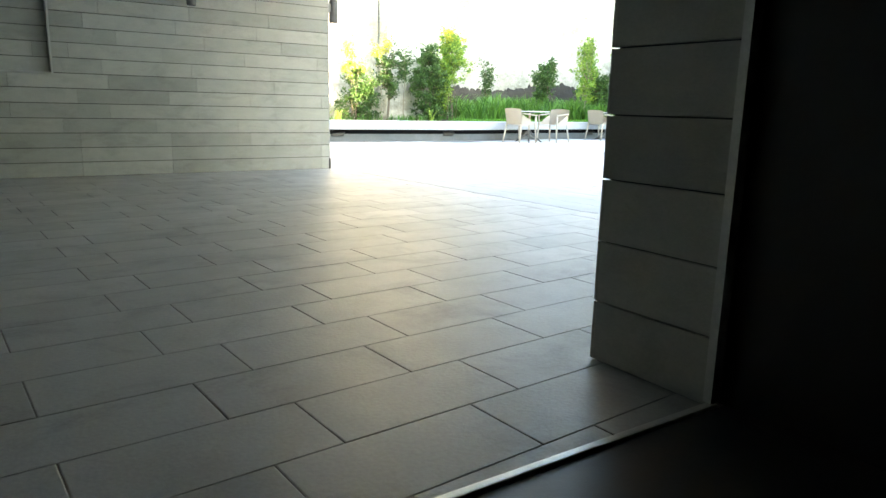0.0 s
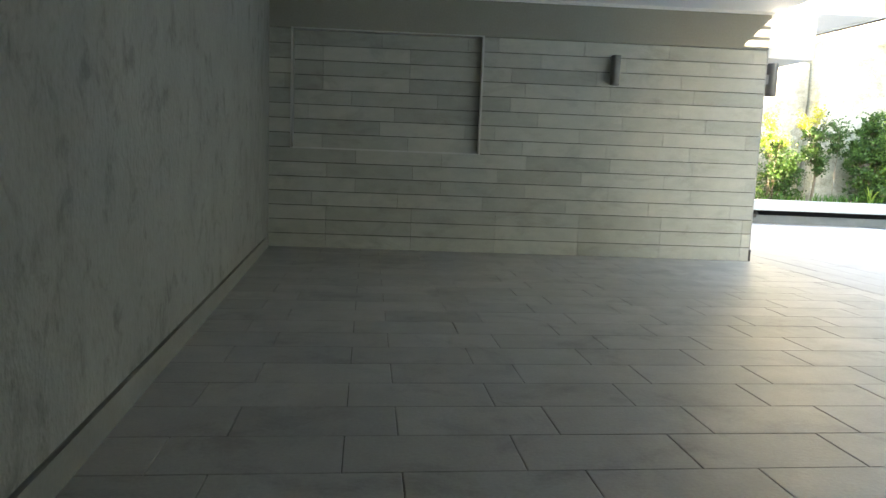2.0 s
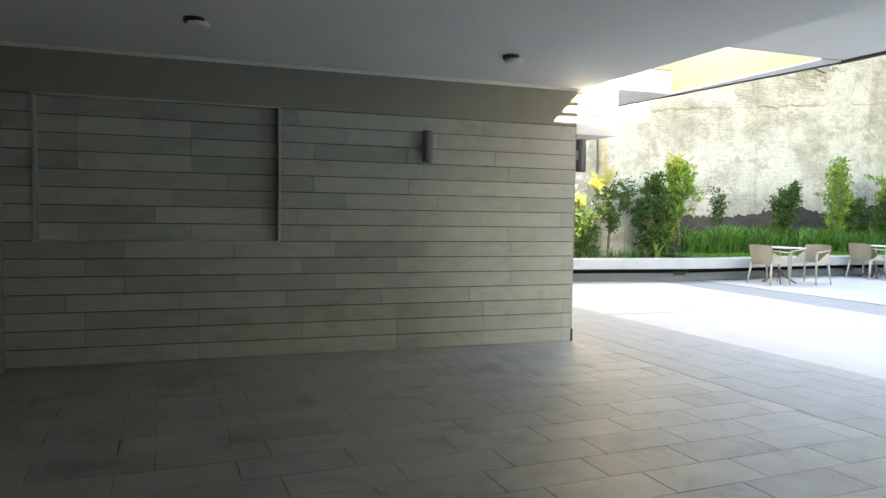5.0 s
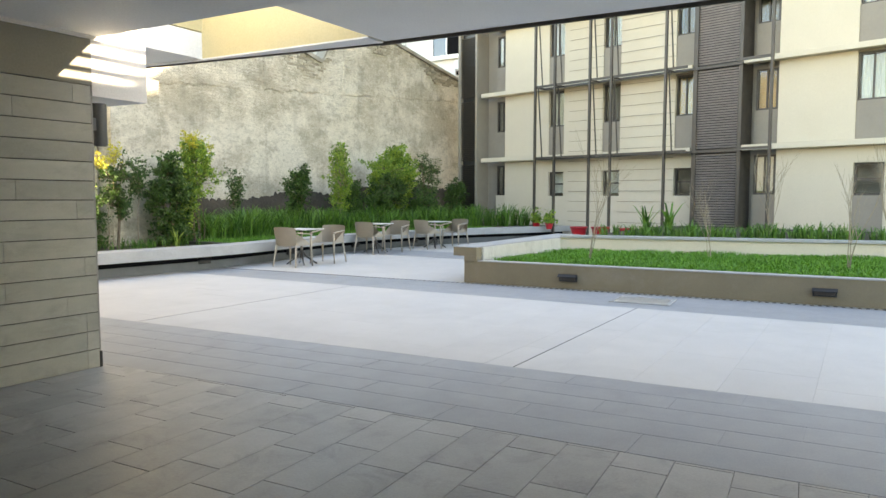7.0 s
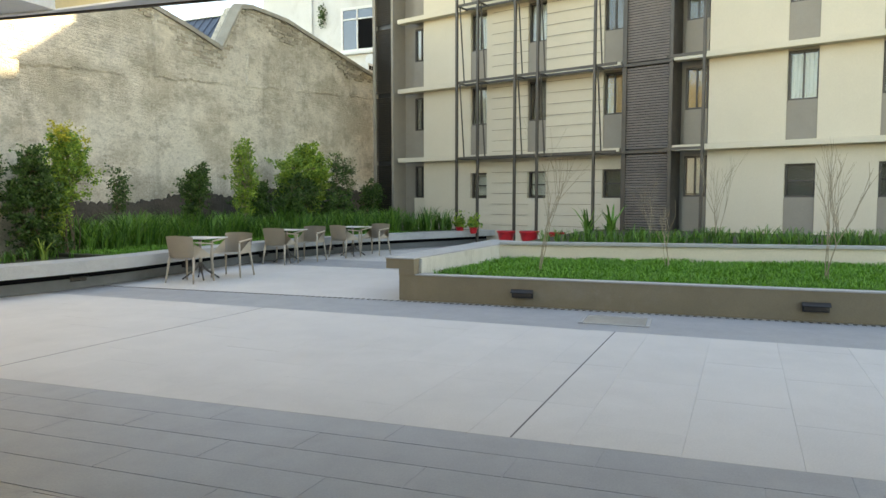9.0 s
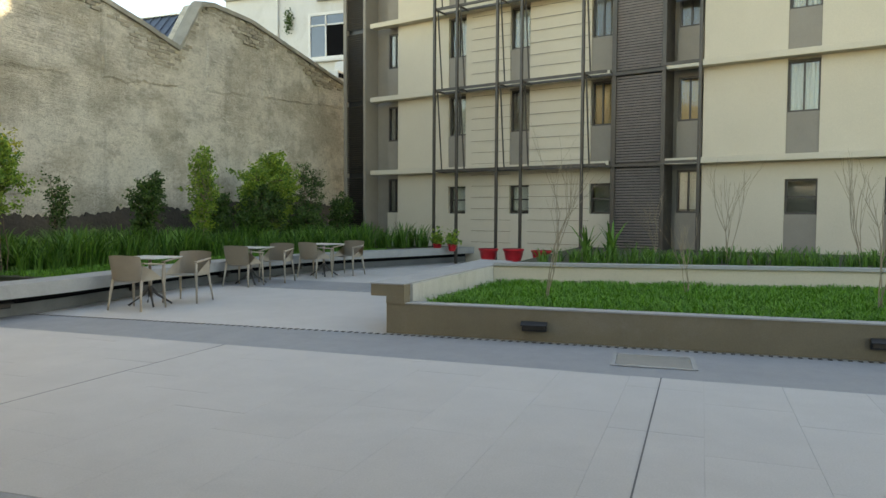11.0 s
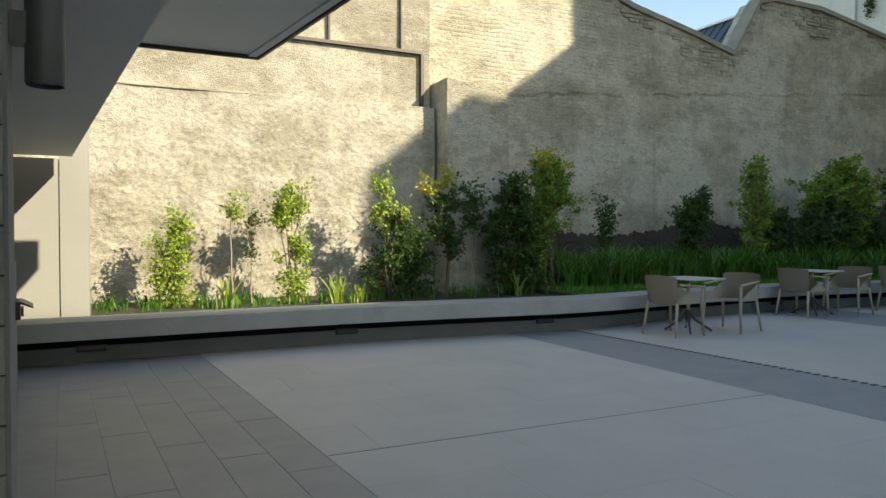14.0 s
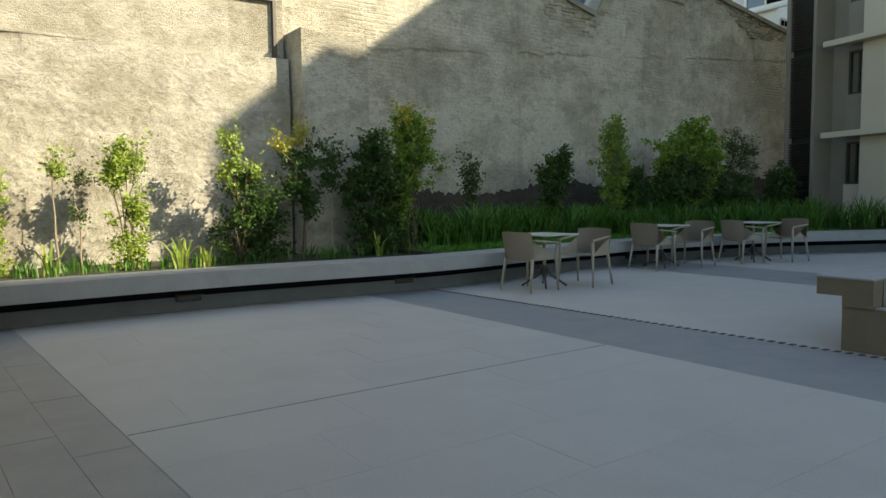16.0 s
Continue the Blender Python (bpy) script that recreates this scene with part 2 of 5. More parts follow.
RESIN = material("taupe_resin", (0.37, 0.315, 0.245), (0.335, 0.285, 0.222), 6, 90, 0.5, 0.03)
TOPWHITE = material("pale_laminate", (0.55, 0.55, 0.50), (0.5, 0.5, 0.46), 6, 90, 0.4, 0.02)
LEGMETAL = material("dark_table_leg_metal", (0.10, 0.095, 0.09), None, 6, 90, 0.45, 0.02, metal=0.4)
RED = material("red_glazed_pot", (0.50, 0.012, 0.018), (0.42, 0.01, 0.015), 4, 60, 0.35, 0.03)
WHITEB = material("white_building_render", (0.72, 0.71, 0.68), (0.62, 0.61, 0.58), 0.8, 30, 0.85, 0.2, dirt=(0.45, 0.43, 0.38), dirt_scale=0.6, dirt_amount=0.5)
ROOF = material("blue_grey_corrugated_roof", (0.11, 0.135, 0.17), (0.08, 0.10, 0.13), 3, 40, 0.5, 0.2, metal=0.3)
# Flat black standing for shade: bench strip, window opening, stub slots.
UNLIT = material("unlit_black", (0.012, 0.012, 0.013), None, 2, 40, 0.9, 0.0, spec=0.0)
SKYPANE = material("window_pane_with_sky_gloss", (0.10, 0.13, 0.16), (0.08, 0.10, 0.13), 2, 40, 0.14, 0.0, spec=1.0)
ALU = material("aluminium_trim", (0.62, 0.62, 0.60), (0.55, 0.55, 0.53), 6, 90, 0.35, 0.02, metal=0.7)
CURTAIN = material("pale_curtain_cloth", (0.78, 0.72, 0.60), (0.62, 0.56, 0.46), 3, 40, 0.9, 0.2, stretch=(8, 8, 0.3))
WARM = material("orange_blind", (0.55, 0.33, 0.13), (0.45, 0.27, 0.10), 3, 40, 0.8, 0.1)
PANE = glass_material("window_glass")
BARK = material("brown_bark", (0.16, 0.12, 0.075), (0.11, 0.08, 0.05), 12, 80, 0.9, 0.5)
PALEBARK = material("pale_twig_bark", (0.33, 0.27, 0.19), (0.25, 0.20, 0.14), 12, 80, 0.9, 0.3)
LEAF_Y = leaf_material("yellow_green_leaves", (0.16, 0.26, 0.035), (0.42, 0.50, 0.10))
LEAF_GOLD = leaf_material("golden_leaves", (0.34, 0.35, 0.04), (0.58, 0.51, 0.06))
LEAF_G = leaf_material("green_leaves", (0.06, 0.17, 0.018), (0.33, 0.45, 0.06))
LEAF_D = leaf_material("dark_green_leaves", (0.014, 0.045, 0.008), (0.085, 0.17, 0.028))
BLADE = leaf_material("strap_leaves", (0.025, 0.09, 0.012), (0.13, 0.29, 0.04))

# ---- mesh tools ----


def mesh_ob(name, bm, mat, smooth=False):
    me = bpy.data.meshes.new(name)
    bmesh.ops.recalc_face_normals(bm, faces=bm.faces[:])
    bm.to_mesh(me)
    bm.free()
    me.materials.append(mat)
    if smooth:
        for p in me.polygons:
            p.use_smooth = True
    return new(name, me)


def part(name, bm, mat, parent, label="", smooth=False):
    ob = mesh_ob(name, bm, mat, smooth)
    ob.parent = parent
    if label:
        ob["label"] = label
    return ob


def thing(name, label, category, group="", kind="", at=None):
    ob = new(name)
    if at is not None:
        ob.matrix_world = at
    return tagged(ob, label, category, group, kind)


def box(bm, x0, x1, y0, y1, z0, z1, bevel=0.0, m=None):
    r = bmesh.ops.create_cube(bm, size=1.0)
    vs = r["verts"]
    for v in vs:
        v.co = Vector((x0 + (v.co.x + 0.5) * (x1 - x0), y0 + (v.co.y + 0.5) * (y1 - y0), z0 + (v.co.z + 0.5) * (z1 - z0)))
    if bevel:
        es = list({e for v in vs for e in v.link_edges})
        r = bmesh.ops.bevel(bm, geom=es, offset=bevel, segments=2, affect="EDGES", profile=0.6)
        vs = list({v for f in r["faces"] for v in f.verts} | {v for v in vs if v.is_valid})
    if m is not None:
        for v in vs:
            v.co = m @ v.co
    return bm


def boxes(*rows, bevel=0.0, m=None):
    bm = bmesh.new()
    for r in rows:
        box(bm, *r, bevel=bevel, m=m)
    return bm


def prism(bm, outline, z0, z1):
    """An upright block over a plan outline; z0 and z1 may be numbers or functions of x, y."""
    f0 = z0 if callable(z0) else (lambda x, y: z0)
    f1 = z1 if callable(z1) else (lambda x, y: z1)
    lo = [bm.verts.new((x, y, f0(x, y))) for x, y in outline]
    hi = [bm.verts.new((x, y, f1(x, y))) for x, y in outline]
    n = len(lo)
    bm.faces.new(lo[::-1])
    bm.faces.new(hi)
    for i in range(n):
        bm.faces.new((lo[i], lo[(i + 1) % n], hi[(i + 1) % n], hi[i]))
    return bm


def tube(bm, points, radii, sides=8, cap=True):
    """A round limb through points, with a radius at each."""
    rings = []
    n = len(points)
    for i, p in enumerate(points):
        p = Vector(p)
        a = Vector(points[max(i - 1, 0)])
        c = Vector(points[min(i + 1, n - 1)])
        d = (c - a).normalized()
        side = d.orthogonal().normalized() if abs(d.z) < 0.9 else Vector((1, 0, 0))
        side = (side - d * side.dot(d)).normalized()
        up = d.cross(side)
        rings.append([bm.verts.new(p + (side * math.cos(2 * math.pi * k / sides) + up * math.sin(2 * math.pi * k / sides)) * radii[i]) for k in range(sides)])
    for q, r in zip(rings, rings[1:]):
        for k in range(sides):
            bm.faces.new((q[k], q[(k + 1) % sides], r[(k + 1) % sides], r[k]))
    if cap:
        bm.faces.new(rings[0][::-1])
        bm.faces.new(rings[-1])
    return bm


def leaf_quad(bm, p, size, rnd):
    d = Vector((rnd.gauss(0, 1), rnd.gauss(0, 1), rnd.gauss(0.2, 0.8))).normalized()
    s = d.orthogonal().normalized()
    s = (s * math.cos(k := rnd.uniform(0, 6.28)) + d.cross(s) * math.sin(k)).normalized()
    l, w = size * rnd.uniform(0.7, 1.3), size * rnd.uniform(0.28, 0.45)
    up = d.cross(s) * w * 0.35
    a, b, c, e = p, p + d * l * 0.5 + s * w + up, p + d * l, p + d * l * 0.5 - s * w + up
    bm.faces.new([bm.verts.new(q) for q in (a, b, c, e)])


def structure(name, bm, mat, label, category):
    return tagged(mesh_ob(name, bm, mat), label, category, kind="structure")


def offset_line(line, d):
    """The line moved by d to the left of its course (plan)."""
    out = []
    for i, (x, y) in enumerate(line):
        a = Vector(line[max(i - 1, 0)])
        c = Vector(line[min(i + 1, len(line) - 1)])
        t = (c - a).normalized()
        out.append((x - t.y * d, y + t.x * d))
    return out


def curve_line(points, steps=6):
    """A smooth line through plan points."""
    P = [Vector(p) for p in points]
    out = []
    for i in range(len(P) - 1):
        a, b, c, d = P[max(i - 1, 0)], P[i], P[i + 1], P[min(i + 2, len(P) - 1)]
        for k in range(steps):
            t = k / steps
            q = 0.5 * ((2 * b) + (c - a) * t + (2 * a - 5 * b + 4 * c - d) * t * t + (3 * b - a - 3 * c + d) * t ** 3)
            out.append((q.x, q.y))
    out.append(tuple(P[-1]))
    return out

# ---- large structure ----
def band_b(y):
    return 1.46 - 0.073 * (y - 1)


def band_a(y):
    return 0.09 - 0.06 * y


def band_c(y):
    return 5.22 - 0.03 * y


def drain_x(y):
    return 6.46 - 0.075 * y if y > 0 else 6.46 - 0.065 * y


ground = structure("ground", boxes((-60, 80, -60, 80, -0.30, -0.05)), SOIL, "dark bare ground under the paving", "ground")

# covered passage: floor bed, walls, ceiling
bm = bmesh.new()
prism(bm, [(-5.3, 0.2), (-5.3, -12.0), (band_a(-12), -12.0), (band_a(0.2), 0.2)], -0.06, -0.012)
floor = structure("floor", bm, GROUT, "grey porcelain tiled floor with dark joints", "floor")

wall_north = structure("wall_north", boxes((-4.98, -3.02, 0.09, 0.12, 1.05, 2.25), (-5.21, -4.98, 0.012, 0.12, 0, 2.25), (-3.02, -0.012, 0.012, 0.12, 0, 2.25),
                                           (-4.98, -3.02, 0.012, 0.12, 0, 1.05)), GROUT, "wall clad in grey stone-look plank tiles", "wall")
upper = structure("wall_upstand", boxes((-5.21, 0.0, 0.0, 0.12, 2.254, 2.9)), UPSTAND, "wall strip over the stone tiles, shadow in its olive colour", "wall")


def west_x(y):
    return -5.21 - 0.094 * y


bm = bmesh.new()
prism(bm, [(west_x(0.3), 0.3), (-5.7, 0.3), (-5.0, -12), (west_x(-12), -12)], 0.128, 2.9)
wall_west = structure("wall_west", bm, PLASTER, "rough grey plastered wall", "wall")
bm = bmesh.new()
prism(bm, [(west_x(0) + 0.006, 0.0), (-5.6, 0.0), (-5.0, -12), (west_x(-12) + 0.006, -12)], 0.0, 0.112)
groove = bmesh.new()
prism(groove, [(west_x(0) - 0.012, 0.0), (-5.6, 0.0), (-5.0, -12), (west_x(-12) - 0.012, -12)], 0.113, 0.127)
structure("trim_groove", groove, GROUT, "dark groove above the skirting", "trim")
skirt = structure("baseboard", bm, SKIRT, "grey render skirting along the plaster wall", "baseboard")

bm = bmesh.new()
prism(bm, [(-5.45, 0.0), (0.06, 0.0), (0.42, -7.2), (-5.45, -7.2)], 2.64, 2.95)
ceiling = structure("ceiling", bm, SOFFIT, "smooth grey-white painted soffit", "ceiling")
bm = bmesh.new()
prism(bm, [(0.13, -1.36), (2.05, -1.36), (2.35, -7.2), (0.424, -7.2)], 2.83, 3.1)
ceiling_outer = structure("ceiling_outer", bm, SOFFIT, "grey-white soffit slab at the edge of the passage", "ceiling")

# volume over the low wall, its soffit and the outer slab with the open well
bm = bmesh.new()
prism(bm, [(0.49, 0.0), (-0.13, 6.02), (-2.4, 6.02), (-2.4, 0.125), (0.0, 0.125), (0.0, 0.0)], 2.17, 3.4)
beam = structure("wall_beam", bm, WHITE, "white plastered beam and soffit beside the courtyard", "beam")
bm = bmesh.new()
prism(bm, [(0.42, 0.78), (1.82, 0.78), (1.36, 3.50), (0.14, 3.50)], 2.83, 3.1)
prism(bm, [(1.80, -1.35), (2.04, -1.35), (1.37, 3.51), (1.30, 3.51), (1.70, 0.78)], 2.815, 2.829)
slab = structure("ceiling_slab", bm, SOFFIT, "grey-white canopy slab around an open well", "ceiling")
bm = bmesh.new()
prism(bm, [(1.80, -1.35), (2.04, -1.35), (1.86, 0.896), (1.72, 0.896)], 2.83, 4.1)
prism(bm, [(0.40, 0.77), (1.73, 0.77), (1.73, 0.90), (0.40, 0.90)], 3.11, 4.1)
prism(bm, [(-1.2, 0.77), (0.398, 0.77), (0.398, 0.90), (-1.2, 0.90)], 3.41, 4.1)
well = structure("wall_well", bm, OCHRE, "ochre painted wall of the open well", "wall")
# Unseen upstand on the canopy, added to end the sun patch below.
bm = bmesh.new()
prism(bm, [(0.2, -1.46), (1.78, -1.46), (1.78, -1.37), (0.2, -1.37)], 3.11, 3.21)
sun_stop = structure("wall_sun_stop", bm, WHITE, "unseen white upstand added to cut off the sun patch", "wall")

# walls of the room at the start
JX, JY0, JY1 = -2.105, -7.012, -6.58
bm = boxes((JX + 0.012, JX + 0.9, JY0, JY1 - 0.012, 0.0, 2.64))
wall_south = structure("wall_south", bm, GROUT, "short wall clad in grey stone-look tiles", "wall")
# Unseen wall, added to cut the light entering the passage from the south.
structure("wall_light_stop", boxes((JX + 0.95, 0.3, JY0 - 0.3, JY0 - 0.06, 0.0, 2.82)), CONCRETE, "unseen plain wall added to hold back light from the south", "wall")
# Room surfaces are coloured black in place of its lack of light.
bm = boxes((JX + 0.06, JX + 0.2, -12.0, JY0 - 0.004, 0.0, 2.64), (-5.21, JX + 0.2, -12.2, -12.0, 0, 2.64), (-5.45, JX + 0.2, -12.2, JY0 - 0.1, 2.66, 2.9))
structure("floor_room", boxes((-5.0, JX + 0.05, -11.99, JY0 - 0.032, -0.01, 0.007)), BLACK, "unlit room floor, its darkness put into black colour", "floor")
wall_room = structure("wall_room", bm, BLACK, "unlit room wall, its darkness put into black colour", "wall")

# low wall east of the stone wall, and the white wall at its far end
bm = bmesh.new()
prism(bm, [(-0.02, 0.135), (-0.563, 5.2), (-0.81, 5.2), (-0.27, 0.135)], 0.0, 1.08)
low = structure("wall_low", bm, CONCRETE, "low grey rendered wall beside the passage", "wall")
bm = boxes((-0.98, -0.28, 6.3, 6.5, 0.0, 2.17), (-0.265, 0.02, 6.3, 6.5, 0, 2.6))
white_wall = structure("wall_white", bm, SUN_PLASTER, "white plastered wall with an upright joint", "wall")
# Blackened backing stands in for the dark interior over the low wall.
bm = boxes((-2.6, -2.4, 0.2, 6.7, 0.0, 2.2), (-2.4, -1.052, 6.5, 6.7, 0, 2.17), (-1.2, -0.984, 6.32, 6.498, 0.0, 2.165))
back_wall = structure("wall_back", bm, BLACK, "wall behind the low wall, blackened for the dark interior", "wall")

# courtyard paving beds
bm = bmesh.new()
Y0, Y1 = -14.0, 6.2
prism(bm, [(band_a(0.2), 0.2), (band_a(Y0), Y0), (band_b(Y0), Y0), (band_b(Y1), Y1), (-3, Y1), (-3, 0.2)], -0.06, -0.0015)
band_bed = structure("pavement_band", bm, BAND, "dark grey paving band along the passage", "pavement")
bm = bmesh.new()
prism(bm, [(band_b(Y0), Y0), (band_c(Y0), Y0), (band_c(Y1), Y1), (band_b(Y1), Y1)], -0.06, -0.004)
pave_bed = structure("pavement_pale", bm, PAVE, "pale grey courtyard paving", "pavement")
bm = bmesh.new()
prism(bm, [(band_c(Y0), Y0), (drain_x(Y0), Y0), (drain_x(0), 0), (drain_x(Y1), Y1), (band_c(Y1), Y1)], -0.06, -0.004)
band2 = structure("pavement_band_2", bm, BAND, "dark grey paving band along the drain", "pavement")
bm = bmesh.new()
prism(bm, [(drain_x(Y0), Y0), (26, Y0), (26, 7), (drain_x(7), 7), (drain_x(0), 0)], -0.06, -0.004)
terrace = structure("pavement_terrace", bm, PAVE, "pale grey terrace paving", "pavement")
bm = bmesh.new()
prism(bm, [(10.35, 1.0), (11.85, 1.0), (11.85, 6.1), (10.35, 6.1)], -0.004, 0.0)
band3 = structure("pavement_band_3", bm, BAND, "dark grey paving band across the terrace", "pavement")

# planter bench along the old wall
BENCH = curve_line([(-4.0, 5.55), (-1.0, 5.62), (2.9, 5.75), (6.05, 5.55), (8.5, 5.85), (11.0, 6.05), (14.3, 5.6), (17.2, 4.4), (20.5, 3.0)])
bm = bmesh.new()
bk = offset_line(BENCH, 0.22)
prism(bm, BENCH + bk[::-1], 0.0, 0.16)
# Black strip painted in as the shadow of the bench overhang.
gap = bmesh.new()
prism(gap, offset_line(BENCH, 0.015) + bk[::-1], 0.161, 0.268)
shade_strip = structure("planter_shade", gap, UNLIT, "strip painted black as the shadow under the bench slab", "planter")
planter = structure("planter_wall", bm, SHADED_RENDER, "recessed grey rendered planter wall, overhang shade in its colour", "planter")
bm = bmesh.new()
fr = offset_line(BENCH, -0.30)
bk = offset_line(BENCH, 0.26)
prism(bm, fr + bk[::-1], 0.27, 0.455)
seat = structure("planter_bench", bm, CONCRETE, "long grey concrete bench slab on the planter", "bench")
bm = bmesh.new()
prism(bm, offset_line(BENCH, 0.24) + [(22.5, 9.9), (-4.0, 9.9)], 0.0, 0.385)
prism(bm, [p for p in offset_line(BENCH, 0.242) if p[0] > 6.4] + [(22.5, 9.89), (6.4, 9.89)], 0.386, 0.445)
soil = structure("ground_planter", bm, SOIL, "planted soil behind the bench", "ground")

# old party wall
def gable(x):
    pts = ((-6, 8.2), (8, 7.3), (10.8, 6.42), (12.5, 6.08), (13.8, 5.75), (14.65, 7.12), (15.2, 7.25), (16.9, 7.25), (20.3, 6.75), (23.4, 6.3))
    for (a, za), (b, zb) in zip(pts, pts[1:]):
        if x <= b:
            return za + (zb - za) * (x - a) / (b - a)
    return pts[-1][1]


def relief_wall(x0, x1, y, thick, top, step=0.16, rough=0.025, seed=0.0, lift=None):
    """A rough rendered wall facing -y, its face uneven, with a closed back."""
    bm = bmesh.new()
    nx = max(2, int((x1 - x0) / step))
    grid = []
    for i in range(nx + 1):
        x = x0 + (x1 - x0) * i / nx
        zt = top(x) if callable(top) else top
        nz = int(7.5 / step)
        col = []
        for k in range(nz + 1):
            z = zt * k / nz
            p = Vector((x * 0.9, seed, z * 0.9))
            d = noise.fractal(p * 1.3, 0.8, 2.0, 5) * rough * 0.6 + noise.noise(p * 0.35) * rough + (noise.noise(p * 15.0) + 0.6 * noise.noise(p * 7.0)) * rough * (0.2 if z < 2.6 + 0.3 * noise.noise(p * 1.5) else 0.10)
            if lift:
                d += lift(x, z)
            col.append(bm.verts.new((x, y - d, z + (noise.noise(Vector((x * 3, seed, 1))) * 0.035 if k == nz else 0))))
        grid.append(col)
    for a, b in zip(grid, grid[1:]):
        for k in range(len(a) - 1):
            bm.faces.new((a[k], b[k], b[k + 1], a[k + 1]))
    back = []
    for col in grid:
        back.append((bm.verts.new((col[0].co.x, y + thick, 0)), bm.verts.new((col[-1].co.x, y + thick, col[-1].co.z))))
    for i in range(nx):
        bm.faces.new((grid[i][-1], grid[i + 1][-1], back[i + 1][1], back[i][1]))
        bm.faces.new((back[i][0], back[i][1], back[i + 1][1], back[i + 1][0]))
    for i, flip in ((0, 1), (nx, 0)):
        bm.faces.new(grid[i] + [back[i][1], back[i][0]])
    return bm


def crack_lift(x, z):
    """The upper coat of render stands proud above a long crooked break."""
    line = 4.45 + 0.085 * (x - 10.5) + 0.06 * noise.noise(Vector((x * 1.7, 8, 0))) + 0.03 * noise.noise(Vector((x * 6, 9, 0)))
    keep = noise.noise(Vector((x * 0.5, 17, 0))) > -0.25
    return 0.035 if z > line and keep else 0.0


old_wall = structure("wall_old", relief_wall(5.6, 23.4, 9.78, 0.5, gable, 0.06, 0.034, 0.0, crack_lift), OLDWALL, "tall weathered party wall with two gables", "wall")
old_left = structure("wall_old_left", relief_wall(-2.5, 5.13, 8.15, 0.5, 3.45, 0.034, 0.055, 4.0), SUN_ROUGHCAST, "pale rough-cast old wall", "wall")
old_upper = structure("wall_old_upper", relief_wall(-6, 5.13, 8.32, 0.5, 8.0, 0.1, 0.02, 9.0), SUN_ROUGHCAST, "upper rendered part of the old wall", "wall")
pier = structure("wall_old_pier", relief_wall(5.18, 6.33, 7.72, 2.1, 3.87, 0.06, 0.03, 2.0), OLDWALL, "rough rendered pier of the old wall", "wall")

# courses of bare brick and a mortar coping along the gables
bm = bmesh.new()
rb = random.Random(77)
z = 4.8
row = 0
while z < 7.4:
    x = 7.2 + 0.14 * (row % 2)
    while x < 23.1:
        depth = min(gable(x), gable(x + 0.26)) - (z + 0.08)
        reach = 0.42 + 0.55 * noise.noise(Vector((x * 0.45, 3.0, z * 0.3)))
        if 0.03 < depth < reach and rb.random() < 0.8:
            box(bm, x, x + 0.262 * rb.uniform(0.85, 1.0), 9.735 - rb.uniform(0, 0.03), 9.80, z + 0.008 * rb.random(), z + 0.066 + 0.012 * rb.random())
        x += 0.275
    z += 0.085
    row += 1
bare = tagged(mesh_ob("bare_brick", bm, BAREBRICK), kind="stuff")
bare.parent = old_wall
bm = bmesh.new()
prev = None
x = 5.6
while x <= 23.41:
    w = 0.015 * noise.noise(Vector((x * 4, 1, 1)))
    zt = gable(x) + w
    ring = [bm.verts.new(q) for q in ((x, 9.66 + w, zt - 0.09), (x, 9.66 + w, zt + 0.03), (x, 9.95, zt + 0.10), (x, 10.05, zt + 0.06), (x, 10.05, zt - 0.09))]
    if prev:
        for i in range(5):
            bm.faces.new((prev[i], prev[(i + 1) % 5], ring[(i + 1) % 5], ring[i]))
    else:
        bm.faces.new(ring)
    prev = ring
    x += 0.178
bm.faces.new(prev[::-1])
structure("trim_coping", bm, COPING, "weathered mortar coping on the gables", "trim")

# apartment building in a frame of its own: s along the front, z up, n outwards
F0 = Vector((19.9, 6.9, 0))
FU = Vector((-0.225, -0.974, 0)).normalized()
FN = Vector((FU.y, -FU.x, 0))
FM = Matrix(((FU.x, FN.x, 0, F0.x), (FU.y, FN.y, 0, F0.y), (0, 0, 1, 0), (0, 0, 0, 1)))
house = thing("apartment_building", "cream apartment block with grey panels and steel frames", "building", at=FM)
LEV = tuple(2.72 + 2.372 * k for k in range(5))
TOP = 13.72
S_END = 31.0
S_STEP, STEP = 17.05, 12.30   # the unseen top storey ends here, to shape the shadow edge
# Core takes the darker panel tone for the shade inside the bays.
part("core_wall", boxes((-1.3, S_STEP, -9, -0.42, 0, TOP), (S_STEP + 0.002, S_END, -9, -0.42, 0, STEP)), PANEL, house, "recessed wall, grey-brown for the shade of the bays")
part("roof", boxes((-1.5, S_STEP + 0.05, -9.1, 0.05, TOP, TOP + 0.12), (S_STEP + 0.06, S_END - 0.01, -9.1, 0.05, STEP, STEP + 0.1), bevel=0.02), CONCRETE, house, "flat concrete roof")

# Unseen roof blocks, added to cast the stepped shadow on the old wall.
part("shadow_block", boxes((8.0, 10.02, -5.0, 0.0, TOP + 0.121, 16.4)), PANEL, house, "unseen block added to cast the upright shadow edge")
part("low_shadow_block", boxes((15.42, S_STEP + 0.03, -2.5, 0.03, TOP + 0.121, 14.33)), CREAM, house, "unseen low block added to step the shadow edge")

# Unseen block, added to keep the sun off the passage and paving.
tall = thing("tall_building", "unseen tall cream block added to shade passage and courtyard", "building")
part("wall", boxes((12.9, 18.6, -48, -24.0, 0, 17.85), (18.602, 40, -48, -24.0, 0, 20.4)), CREAM, tall)
part("roof", boxes((12.8, 18.6, -48.1, -23.9, 17.85, 18.0), (18.602, 40.1, -48.1, -23.9, 20.4, 20.55)), CONCRETE, tall)

BAYS = ((-0.10, 0.80), (9.44, 10.30))
